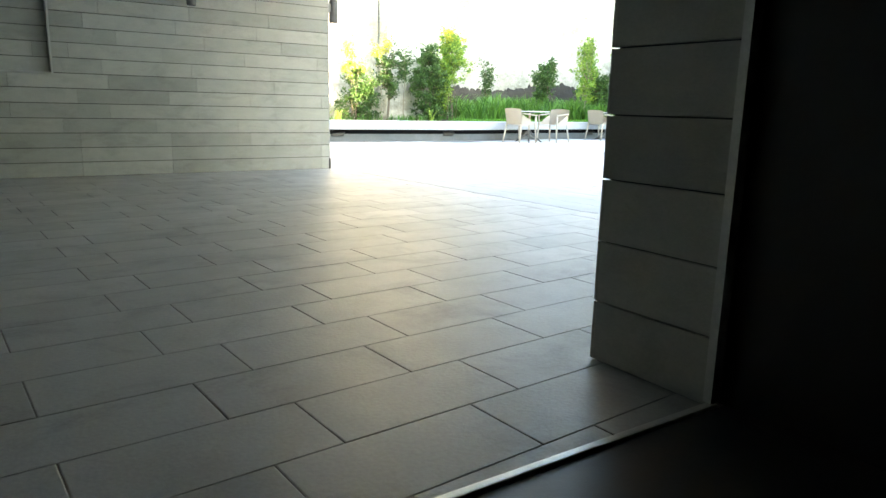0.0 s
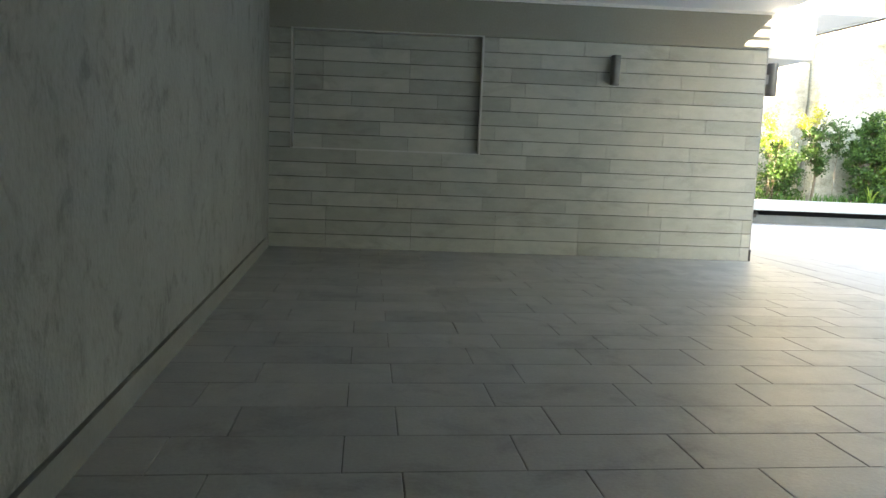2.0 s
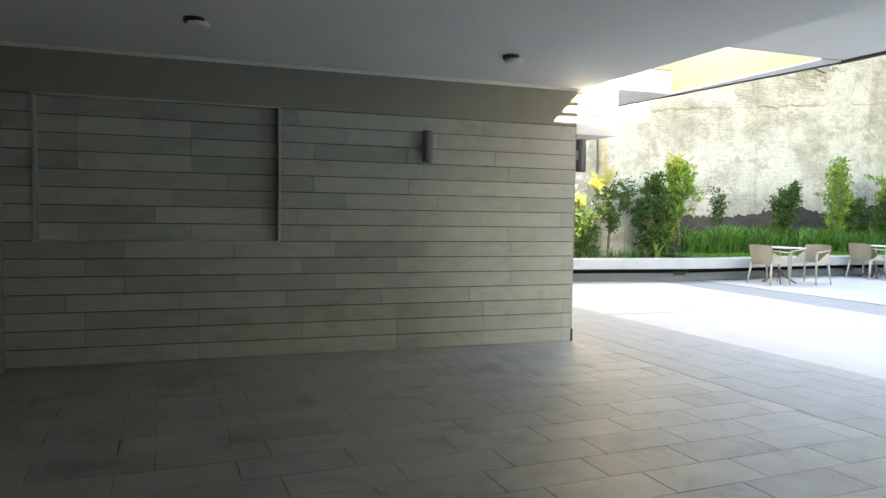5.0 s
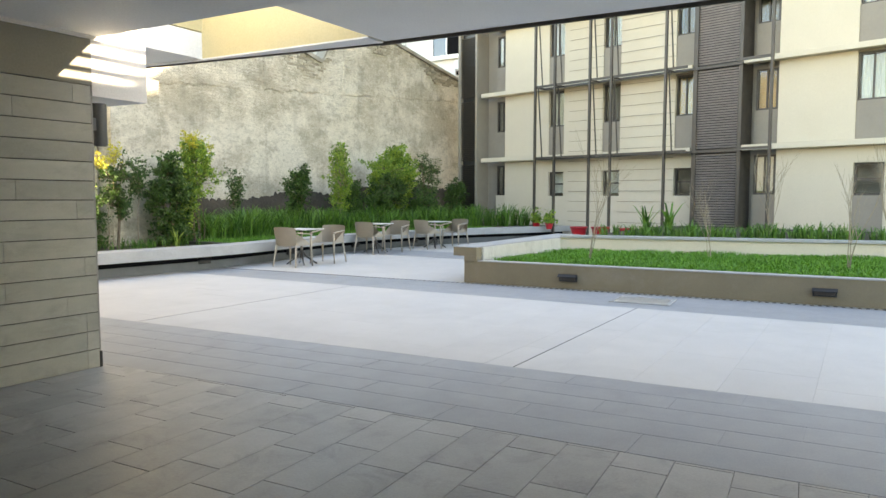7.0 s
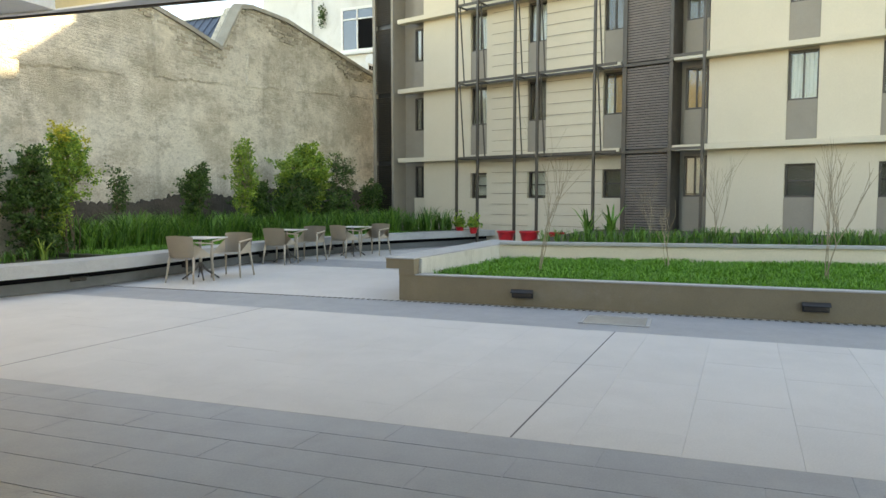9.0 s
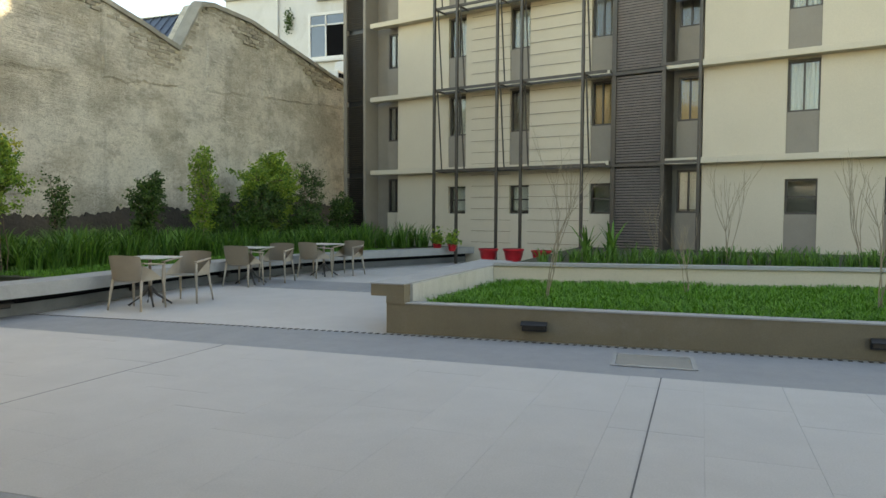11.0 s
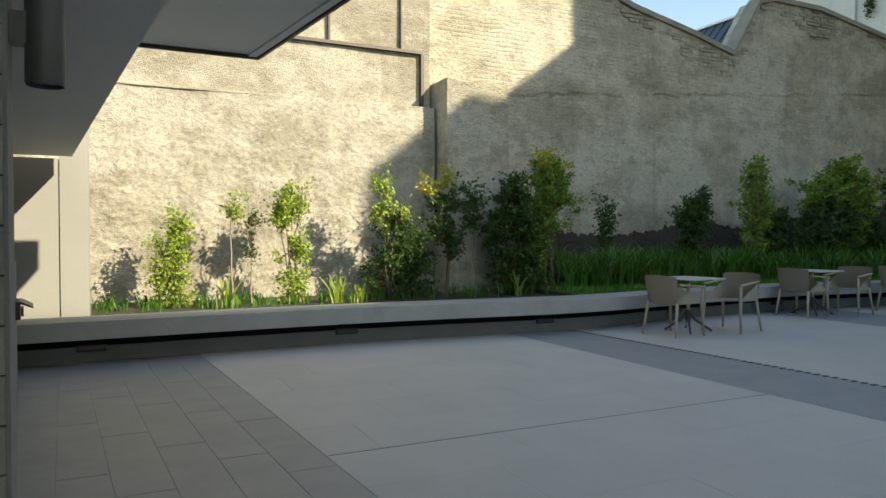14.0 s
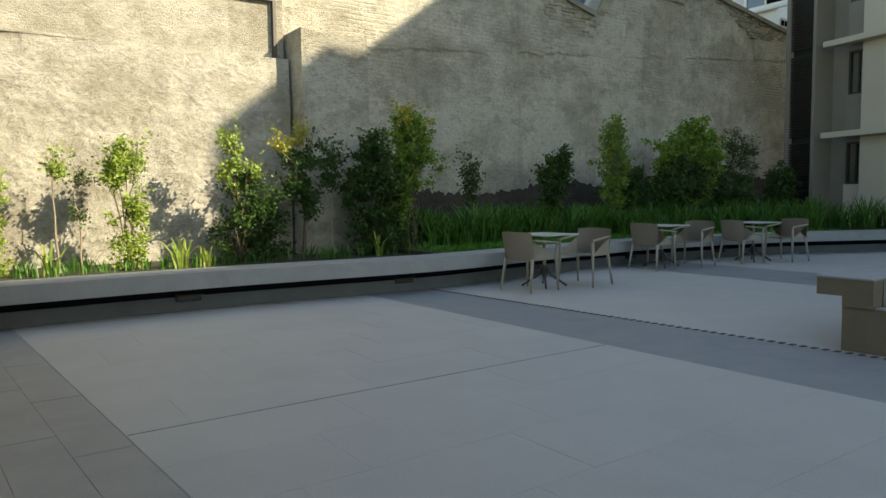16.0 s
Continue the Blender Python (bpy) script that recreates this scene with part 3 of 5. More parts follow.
WINDOWS = [(2.75, 3.38), (4.88, 5.52), (7.36, 7.95)] + [(12.17 + 1.99 * k, 12.86 + 1.99 * k) for k in range(8)]


def window_unit(s0, s1, z0, z1, n, kind):
    """A framed window with a pane and what hangs behind it."""
    w = part("window", boxes((s0, s0 + 0.05, n - 0.07, n + 0.02, z0, z1), (s1 - 0.05, s1, n - 0.07, n + 0.02, z0, z1),
                             (s0 + 0.05, s1 - 0.05, n - 0.07, n + 0.02, z0, z0 + 0.05), (s0 + 0.05, s1 - 0.05, n - 0.07, n + 0.02, z1 - 0.05, z1),
                             ((s0 + s1) / 2 - 0.02, (s0 + s1) / 2 + 0.02, n - 0.05, n + 0.01, z0 + 0.05, z1 - 0.05) if z1 - z0 > 1.0 else
                             (s0 + 0.05, s1 - 0.05, n - 0.05, n + 0.01, (z0 + z1) / 2 - 0.02, (z0 + z1) / 2 + 0.02)), STEEL, house, "dark metal window frame")
    p = part("pane", boxes((s0 + 0.05, s1 - 0.05, n - 0.035, n - 0.029, z0 + 0.05, z1 - 0.05)), PANE, w, "clear window glass")
    p.visible_shadow = False
    if kind == 1:
        bm = bmesh.new()
        m = 24
        lo, hi = [], []
        for i in range(m + 1):
            s = s0 + 0.06 + (s1 - s0 - 0.12) * i / m
            d = n - 0.12 + 0.02 * math.sin(i * 1.7)
            lo.append(bm.verts.new((s, d, z0 + 0.06)))
            hi.append(bm.verts.new((s, d, z1 - 0.06)))
        for i in range(m):
            bm.faces.new((lo[i], lo[i + 1], hi[i + 1], hi[i]))
        part("curtain", bm, CURTAIN, w, "pale hanging curtain")
    elif kind == 2:
        rows = []
        z = z0 + 0.08
        while z < z1 - 0.08:
            rows.append((s0 + 0.06, s1 - 0.06, n - 0.13, n - 0.10, z, z + 0.035))
            z += 0.05
        part("blind", boxes(*rows), WARM, w, "orange slatted blind")
    elif kind == 3:
        part("blind", boxes((s0 + 0.06, s1 - 0.06, n - 0.12, n - 0.11, z0 + 0.1, z1 - 0.05)), CURTAIN, w, "pale roller blind")
    return w


# front skin: plain strips between the window columns, panels and windows inside them
edges = [0.80]
for s0, s1 in sorted(WINDOWS + [BAYS[1]]):
    edges += [s0, s1]
edges.append(S_END)
for a, b in zip(edges[0::2], edges[1::2]):
    high = TOP if b < S_STEP else STEP
    bm = boxes((a, b, -0.42, 0.0, 0.0, high))
    if a < S_STEP < b:
        box(bm, a, S_STEP, -0.42, 0.0, STEP, TOP)
    part("front_wall", bm, CREAM, house, "cream rendered front wall")
rnd = random.Random(5)
for i, (s0, s1) in enumerate(sorted(WINDOWS)):
    for k in range(6 if s0 < S_STEP else 5):
        base = 0.0 if k == 0 else LEV[k - 1] + 0.10
        top = LEV[k] if k < 5 else TOP
        z0, z1 = (1.47, 2.30) if k == 0 else (LEV[k - 1] + 1.13, min(LEV[k - 1] + 2.33, TOP - 0.6))
        if k == 0 and i < 3:
            part("front_wall", boxes((s0, s1, -0.42, -0.003, base, z0)), CREAM, house)
        else:
            part("spandrel", boxes((s0, s1, -0.42, -0.03, base - 0.08, z0)), PANEL, house, "grey panel under a window")
        part("lintel", boxes((s0, s1, -0.42, -0.003, z1, top)), CREAM if k == 0 else PANEL, house)
        kind = rnd.choice((0, 1, 1, 3)) if k else rnd.choice((0, 0, 3))
        if (i, k) in ((2, 1),):
            kind = 2
        window_unit(s0, s1, z0, z1, -0.12, kind)
# recessed bays with their own windows
for b, (s0, s1) in enumerate(BAYS):
    w0, w1 = (0.22, 0.78) if b == 0 else (9.62, 10.20)
    for k in range(6):
        z0 = 1.5 if k == 0 else LEV[k - 1] + 1.12
        z1 = 2.6 if k == 0 else min(LEV[k - 1] + 2.25, TOP - 0.4)
        kind = 2 if (b, k) == (1, 1) else (3 if (b, k) in ((1, 0), (0, 2)) else 0)
        window_unit(w0, w1, z0, z1, -0.28, kind)
        base = 0.0 if k == 0 else LEV[k - 1] + 0.10
        part("spandrel", boxes((w0 - 0.02, w1 + 0.02, -0.42, -0.22, base, z0)), CREAM if (b == 0 and k == 0) else PANEL, house, "grey panel under a window")
# slab ledges
for k, z in enumerate(LEV):
    part("ledge", boxes((-0.12, 8.0, 0.002, 0.30, z, z + 0.15), bevel=0.012), CREAM, house, "cream slab ledge")
    part("ledge", boxes((9.46, S_END, 0.002, 0.30, z, z + 0.15), bevel=0.012), CREAM, house, "cream slab ledge")
# louvred towers
for s0, s1, n1 in ((-1.2, -0.46, 0.25), (8.18, 9.36, 0.34)):
    part("louvre_frame", boxes((s0 - 0.12, s0, -0.42, n1, 0, TOP), (s1, s1 + 0.10, -0.42, n1, 0, TOP)), PANEL if s0 < 0 else STEEL, house, "grey louvre frame")
    # Backing is black so the slat gaps read as dark.
    part("louvre_back", boxes((s0, s1, -0.42, n1 - 0.16, 0, TOP)), BLACK, house, "backing blackened for the dark between louvres")
    bm = bmesh.new()
    z = 0.25
    while z < TOP - 0.3:
        if min(abs(z - L) for L in LEV) > 0.07:
            box(bm, s0, s1, -0.005, 0.005, -0.027, 0.027, m=Matrix.Translation((0, n1 - 0.06, z)) @ Matrix.Rotation(radians(-38), 4, "X"))
        z += 0.072
    tagged(part("louvre_slats", bm, STEEL if s0 < 0 else LOUVER, house, "charcoal metal louvre slats"), kind="stuff")
    for z in LEV if s0 > 0 else ():
        part("louvre_rail", boxes((s0 - 0.12, s1 + 0.1, n1 - 0.1, n1 + 0.03, z - 0.03, z + 0.05)), STEEL, house)
# steel frame in front: posts, rails, ties and wires
POSTS = (2.83, 3.62, 4.95, 5.71, 7.49, 10.43)
for s in POSTS:
    part("post", boxes((s - 0.035, s + 0.035, 0.86, 0.94, 0.0, TOP - 1), bevel=0.006), STEEL, house, "dark steel post")
for z in LEV[:5]:
    part("rail", boxes((2.80, 8.1, 0.80, 0.86, z - 0.02, z + 0.05)), STEEL, house, "dark steel rail")
    part("rail", boxes((2.80, 8.1, 0.34, 0.39, z - 0.02, z + 0.04)), STEEL, house, "dark steel rail")
    part("rail", boxes((9.46, 10.45, 0.80, 0.86, z - 0.02, z + 0.05)), STEEL, house, "dark steel rail")
    for s in POSTS[:5]:
        part("bracket", boxes((s - 0.02, s + 0.02, 0.30, 0.86, z - 0.025, z + 0.025)), STEEL, house)
for k in range(1, 5):
    for s in POSTS[:5]:
        bm = bmesh.new()
        tube(bm, [(s + 0.05, 0.80, LEV[k] - 0.03), (s + 0.09, 0.62, LEV[k - 1] + 0.05)], [0.024, 0.024], 6)
        part("tie_rod", bm, STEEL, house)
bm = bmesh.new()
z = 0.62
while z < LEV[4]:
    tube(bm, [(3.6, 0.03, z), (4.95, 0.03, z - 0.01)], [0.006, 0.006], 4, cap=False)
    tube(bm, [(5.5, 0.03, z), (7.35, 0.03, z - 0.01)], [0.006, 0.006], 4, cap=False)
    z += 0.335
tagged(part("climbing_wire", bm, STEEL, house, "thin level wires on the front"), kind="stuff")
# tilted open window in the bay
aw = part("open_sash", boxes((9.60, 10.22, 0.0, 0.03, -0.62, 0.0), m=Matrix.Translation((0, -0.26, LEV[1] + 2.25)) @ Matrix.Rotation(radians(28), 4, "X")), ROOF, house, "tilted open window sash")

# white building and roof behind the old wall
wb = thing("white_building", "tall stained white building behind the old wall", "building")
part("wall", boxes((25.6, 45, 9.6, 17.4, 0, 17)), WHITEB, wb, "white rendered wall with stains")
WX = 25.58
fr_w = part("window", boxes((WX - 0.005, WX + 0.02, 11.0, 13.0, 8.12, 10.12)), WHITE, wb, "white window reveal")
for bar in ((11.0, 13.0, 8.12, 8.24), (11.0, 13.0, 10.0, 10.12), (12.9, 13.0, 8.24, 10.0), (11.0, 11.1, 8.24, 10.0), (12.12, 12.18, 8.24, 10.0), (11.1, 12.9, 9.55, 9.61)):
    part("frame_bar", boxes((WX - 0.07, WX - 0.006, *bar)), WHITE, fr_w)
part("pane", boxes((WX - 0.03, WX - 0.008, 12.18, 12.9, 8.24, 10.0), (WX - 0.03, WX - 0.008, 11.1, 12.12, 9.61, 10.0)), SKYPANE, fr_w, "sky-lit window pane")
# Flat black sheet stands for the unlit inside of the sash.
part("opening", boxes((WX - 0.025, WX - 0.008, 11.1, 12.12, 8.24, 9.55)), UNLIT, fr_w, "open sash, its unlit inside painted black")
part("sill", boxes((WX - 0.2, WX + 0.01, 10.9, 13.1, 8.0, 8.1), bevel=0.02), WHITEB, wb, "worn window sill")
part("cornice", boxes((WX - 0.16, WX + 0.015, 9.7, 12.6, 10.62, 10.80), bevel=0.03), WHITEB, wb, "broken cornice over the window")
part("cornice", boxes((WX - 0.22, WX + 0.015, 13.6, 17.4, 11.1, 11.5), bevel=0.05), WHITEB, wb, "weathered cornice")
part("pipe", boxes((WX - 0.1, WX, 14.55, 14.65, 4.0, 11.1)), WHITEB, wb, "painted down pipe")
# dark growth that hangs from a crack
bm = bmesh.new()
rg = random.Random(31)
for k in range(260):
    leaf_quad(bm, Vector((WX - 0.05 - 0.1 * rg.random(), 14.0 + rg.gauss(0, 0.10), 9.9 + rg.gauss(0, 0.28))), 0.09, rg)
tagged(part("weed", bm, LEAF_D, wb, "dark weed growing from a crack"), kind="stuff")
rf = thing("saw_tooth_roof", "blue-grey sheet roof behind the gables", "roof")
for nm, x0, z0, x1, z1 in (("slope", 13.75, 5.62, 14.86, 6.96), ("slope", 14.87, 6.96, 22.4, 5.7), ("slope", 6.0, 7.35, 13.74, 5.6)):
    bm = bmesh.new()
    y_end = 12.1 if x1 < 15 and z1 > z0 else 10.9
    n = int((y_end - 10.3) / 0.06)
    for i in range(n):
        y = 10.3 + 0.06 * i
        d = 0.05 if i % 5 == 0 else 0.0
        top = [(x0, y, z0 + d), (x1, y, z1 + d), (x1, y + 0.06, z1 + d), (x0, y + 0.06, z0 + d)]
        bot = [(x, yy, z - 0.10 - d) for x, yy, z in top]
        v = [bm.verts.new(q) for q in top + bot]
        for q in ((0, 1, 2, 3), (7, 6, 5, 4), (0, 4, 5, 1), (1, 5, 6, 2), (2, 6, 7, 3), (3, 7, 4, 0)):
            bm.faces.new([v[k] for k in q])
    part(nm, bm, ROOF, rf, "standing-seam roof sheet")
part("ridge_cap", boxes((14.78, 14.96, 10.3, 12.12, 6.95, 7.01), bevel=0.015), ALU, rf, "pale ridge cap")
part("deck", boxes((6.0, 22.4, 10.29, 10.9, 0, 5.4)), WHITEB, rf, "wall under the roof")

# corner chimney stub at the end of the gable
stub = thing("roof_stub", "white rendered stub with a leaning slab beside the gable", "chimney")
part("base", boxes((22.9, 23.38, 10.1, 10.7, 5.6, 7.0), bevel=0.03), WHITEB, stub, "white rendered base")
# Slots are black plates in place of shaded holes.
for x in (22.96, 23.17):
    part("slot", boxes((x, x + 0.15, 10.08, 10.11, 6.74, 6.90)), UNLIT, stub, "dark slot")
part("cover", boxes((-0.07, 0.07, -0.35, 0.35, 0.0, 1.15), bevel=0.03, m=Matrix.Translation((23.42, 10.35, 6.45)) @ Matrix.Rotation(radians(22), 4, "Y")), WHITEB, stub, "leaning white slab")

# dark fascia round the canopy, ledge and edging of the old wall
bm = bmesh.new()
prism(bm, [(2.055, -1.30), (2.075, -1.30), (1.40, 3.54), (1.38, 3.52)], 2.805, 3.12)
prism(bm, [(2.37, -7.2), (2.39, -7.2), (2.075, -1.305), (2.055, -1.305)], 2.8, 3.12)
prism(bm, [(1.378, 3.515), (1.398, 3.54), (0.10, 3.54), (0.12, 3.515)], 2.8, 3.12)
tagged(mesh_ob("trim_fascia", bm, STEEL), "dark metal edge of the canopy", "trim", kind="structure")
tagged(mesh_ob("trim_ledge", boxes((-2.5, 5.1, 8.125, 8.3, 3.42, 3.46), bevel=0.012), SUN_ROUGHCAST), "narrow rendered ledge on the old wall", "trim", kind="structure")
bm = boxes((2.55, 4.98, 8.24, 8.33, 4.36, 4.41), (4.94, 4.99, 8.24, 8.33, 3.46, 4.36), (3.35, 3.38, 8.25, 8.33, 4.41, 7.0), (4.58, 4.61, 8.25, 8.33, 4.41, 7.0))
tagged(mesh_ob("trim_pipe", bm, STEEL), "dark metal edging fixed to the old wall", "trim", kind="structure")
# Dark band with a ragged top along the foot of the old wall.
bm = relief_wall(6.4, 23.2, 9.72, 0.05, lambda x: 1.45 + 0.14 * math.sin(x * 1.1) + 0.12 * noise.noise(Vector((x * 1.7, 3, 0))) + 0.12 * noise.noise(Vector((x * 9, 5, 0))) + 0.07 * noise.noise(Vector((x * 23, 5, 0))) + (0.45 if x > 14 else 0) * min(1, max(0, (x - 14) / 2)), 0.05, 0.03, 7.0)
tagged(mesh_ob("wall_foot_band", bm, DARKFOOT), "dark foot of the old wall", "wall", kind="structure")

# ---- passage fittings ----
bm = boxes((-4.99, -4.97, -0.012, 0.09, 1.04, 2.26), (-3.03, -3.01, -0.012, 0.09, 1.04, 2.26), (-4.97, -3.03, -0.012, 0.09, 1.04, 1.056), (-4.97, -3.03, -0.004, 0.09, 2.246, 2.26))
tagged(mesh_ob("trim_niche", bm, ALU), "thin metal edging round the wall niche", "trim", kind="structure")
tagged(mesh_ob("trim_corner", boxes((-0.012, 0.008, -0.008, 0.13, 0.0, 0.13)), BLACK), "dark corner guard at the wall foot", "trim", kind="structure")
tagged(mesh_ob("trim_wall_end", boxes((-0.012, 0.0, 0.0, 0.128, 0.13, 2.16)), CONCRETE), "rendered end of the stone-clad wall", "trim", kind="structure")
tagged(mesh_ob("trim_ceiling", boxes((-5.21, 0.0, -0.02, -0.002, 2.61, 2.64)), WHITE), "white strip between wall and ceiling", "trim", kind="structure")


def wall_lamp(m, h=0.30, r=0.05):
    lamp = thing("wall_lamp", "grey cylindrical up-and-down wall lamp", "lamp", "cylinder wall lamps", at=m)
    bm = bmesh.new()
    tube(bm, [(0, -0.095, -h / 2), (0, -0.095, -h / 2 + 0.01), (0, -0.095, h / 2 - 0.01), (0, -0.095, h / 2)], [r * 0.94, r, r, r * 0.94], 24, cap=False)
    part("body", bm, LAMPGREY, lamp, smooth=True)
    part("bracket", boxes((-0.03, 0.03, -0.075, 0.0, -0.05, 0.05), bevel=0.004), LAMPGREY, lamp, "square wall bracket")
    for z in (-h / 2 + 0.015, h / 2 - 0.015):
        bm = bmesh.new()
        bmesh.ops.create_circle(bm, cap_ends=True, segments=24, radius=r * 0.93, matrix=Matrix.Translation((0, -0.095, z)))
        part("lens", bm, TOPWHITE, lamp, "pale lamp lens")
    return lamp


wall_lamp(pose(-1.65, 0.0, 1.96))
wall_lamp(pose(0.0, 0.065, 1.955, 0, 0, 90), 0.34, 0.056)


def bulkhead(m):
    """A low wall light with a hood over a slot."""
    b = thing("bulkhead_light", "black hooded bulkhead light on a low wall", "lamp", "bulkhead lights", at=m)
    part("housing", boxes((-0.14, 0.14, -0.035, 0.0, -0.055, 0.055), bevel=0.008), BLACK, b)
    bm = bmesh.new()
    prism(bm, [(-0.145, -0.10), (0.145, -0.10), (0.145, -0.034), (-0.145, -0.034)], lambda x, y: 0.012 + (0.03 if y > -0.07 else 0), lambda x, y: 0.022 + (0.036 if y > -0.07 else 0))
    part("hood", bm, BLACK, b, "sloping hood")
    part("diffuser", boxes((-0.12, 0.12, -0.05, -0.036, -0.035, 0.01), bevel=0.004), STEEL, b, "grey diffuser")
    return b


one = bulkhead(pose(2.84, 5.735, 0.165))
for x, y, z, a in ((5.63, 5.58, 0.165, -3), (0.05, 5.655, 0.165, 2), (8.2, 5.80, 0.165, 8), (10.8, 6.03, 0.165, 3), (13.2, 5.80, 0.165, -9)):
    copy_thing(one, pose(x, y, z, 0, 0, a))
copy_thing(one, pose(-0.275, 2.5, 0.87, 0, 0, 96))
for y in (-1.45, -4.85):
    copy_thing(one, pose(drain_x(y) + 0.055, y, 0.17, 0, 0, -86))


def smoke_head(x, y):
    d = thing("ceiling_sensor", "round white ceiling sensor on a dark base", "sensor", "ceiling sensors", at=pose(x, y, 2.64))
    bm = bmesh.new()
    tube(bm, [(0, 0, 0), (0, 0, -0.03)], [0.07, 0.07], 20)
    part("base", bm, BLACK, d)
    bm = bmesh.new()
    tube(bm, [(0.03, 0, -0.03), (0.03, 0, -0.055), (0.03, 0, -0.062)], [0.075, 0.07, 0.05], 20)
    part("cap", bm, WHITE, d, "white cap")


smoke_head(-1.25, -1.1)
smoke_head(-3.72, -1.3)

# unseen railing added on the canopy so that its bars stripe the sunlight
rail = thing("roof_railing", "unseen level steel bars added to stripe the sunlight", "railing")
for x in (0.22, 1.76):
    part("post", boxes((x - 0.02, x + 0.02, -1.43, -1.39, 3.21, 3.85)), STEEL, rail)
for k in range(5):
    part("bar", boxes((0.2, 1.78, -1.425, -1.395, 3.30 + 0.112 * k, 3.327 + 0.112 * k)), STEEL, rail)

# threshold and door frame at the start
tagged(mesh_ob("threshold", boxes((-4.6, JX + 0.02, JY0 - 0.03, JY0 - 0.005, 0.001, 0.018), bevel=0.004), ALU), "metal door threshold", "threshold", kind="structure")
tagged(mesh_ob("trim_jamb", boxes((JX - 0.012, JX + 0.03, JY0 - 0.028, JY0 - 0.002, 0.022, 2.63)), ALU), "pale metal door jamb edge", "trim", kind="structure")

# ---- planted bed in the courtyard ----
def bed_x(y):
    return 6.51 - 0.062 * (y - 0.3)


def back_x(y):
    return 9.9 - 0.20 * (y + 0.3)


YE = -13.0
bed = thing("raised_bed", "brown rendered raised lawn bed with a seat-height side", "planter")
bm = bmesh.new()
prism(bm, [(bed_x(0.31), 0.31), (bed_x(YE), YE), (bed_x(YE) + 0.16, YE), (bed_x(-0.05) + 0.16, -0.05), (bed_x(0.31) + 0.16, 0.31)], 0.0, 0.352)
part("front_wall", bm, BROWN, bed, "brown rendered front")
bm = bmesh.new()
prism(bm, [(bed_x(0.07) - 0.01, 0.07), (bed_x(YE) - 0.01, YE), (bed_x(YE) + 0.18, YE), (bed_x(0.07) + 0.18, 0.035)], 0.353, 0.368)
part("coping", bm, CONCRETE, bed, "pale coping")
bm = bmesh.new()
prism(bm, [(bed_x(0.31) + 0.162, 0.31), (11.1, 0.40), (11.1, 0.0), (bed_x(0.31) + 0.162, 0.09)], 0.0, 0.435)
part("side_wall", bm, CREAM, bed, "cream rendered side wall")
bm = bmesh.new()
prism(bm, [(6.50, 0.51), (6.72, 0.51), (6.72, 0.08), (6.50, 0.08)], 0.437, 0.575)
prism(bm, [(6.50, 0.31), (6.66, 0.31), (6.66, 0.08), (6.50, 0.08)], 0.353, 0.436)
part("seat_end", bm, BROWN, bed, "brown rendered seat end")
bm = bmesh.new()
prism(bm, [(6.722, 0.51), (11.35, 0.65), (11.1, 0.0), (6.722, 0.08)], 0.437, 0.575)
part("seat_slab", bm, STAINED, bed, "cream seat slab")
bm = bmesh.new()
prism(bm, [(6.49, 0.515), (11.37, 0.655), (11.12, -0.005), (6.49, 0.075)], 0.576, 0.59)
part("seat_top", bm, CONCRETE, bed, "pale seat top")
bm = bmesh.new()
prism(bm, [(6.67, 0.076), (11.1, -0.004), (11.1, -0.04), (6.67, 0.04)], 0.30, 0.572)
part("inner_face", bm, STAINED, bed, "cream inner face with stains")
bm = bmesh.new()
prism(bm, [(bed_x(-0.1) + 0.16, -0.1), (bed_x(YE) + 0.16, YE), (back_x(YE), YE), (back_x(-0.1) + 1.5, -0.1)], 0.0, 0.325)
turf = tagged(mesh_ob("ground_lawn", bm, LAWN), "green lawn in the raised bed", "lawn", kind="structure")
bw = thing("back_planter", "cream rendered planter behind the lawn", "planter")
bm = bmesh.new()
prism(bm, [(back_x(-0.1), -0.02), (back_x(YE), YE), (back_x(YE) + 0.2, YE), (back_x(-0.1) + 0.2, -0.02)], 0.0, 0.585)
part("front_wall", bm, CREAM, bw)
bm = bmesh.new()
prism(bm, [(back_x(-0.1) - 0.04, -0.025), (back_x(YE) - 0.04, YE), (back_x(YE) + 0.24, YE), (back_x(-0.1) + 0.24, -0.025)], 0.592, 0.64)
part("coping", bm, CONCRETE, bw, "grey coping")
bm = bmesh.new()
prism(bm, [(back_x(-0.1) + 0.2, -0.02), (back_x(YE) + 0.2, YE), (18.0, YE), (18.2, -0.02)], 0.0, 0.56)
tagged(mesh_ob("ground_back_bed", bm, SOIL), "planted soil before the apartment building", "ground", kind="structure")

# drain grate along the band
bm = bmesh.new()
y = 5.5
while y > -6.0:
    x = drain_x(y)
    box(bm, x - 0.03, x + 0.03, y - 0.028, y + 0.012, -0.003, 0.0015)
    y -= 0.088
tagged(mesh_ob("drain_grate", bm, STEEL), "narrow dark slotted drain across the paving", "drain", kind="stuff")
for nm, yy in (("trim_joint", -2.86), ("trim_joint", 1.58)):
    tagged(mesh_ob(nm, boxes((band_b(yy) + 0.01, band_c(yy) - 0.01, yy - (0.005 if yy < 0 else 0.0012), yy + (0.005 if yy < 0 else 0.0012), 0.0, 0.004)), JOINT), "dark expansion joint across the pale paving", "trim", kind="structure")
cover = thing("drain_cover", "worn pale metal inspection cover in the paving", "manhole cover", at=pose(6.0, -2.75, 0.0, 0, 0, 4))
part("plate", boxes((-0.26, 0.26, -0.34, 0.34, 0.0, 0.006)), ALU, cover)
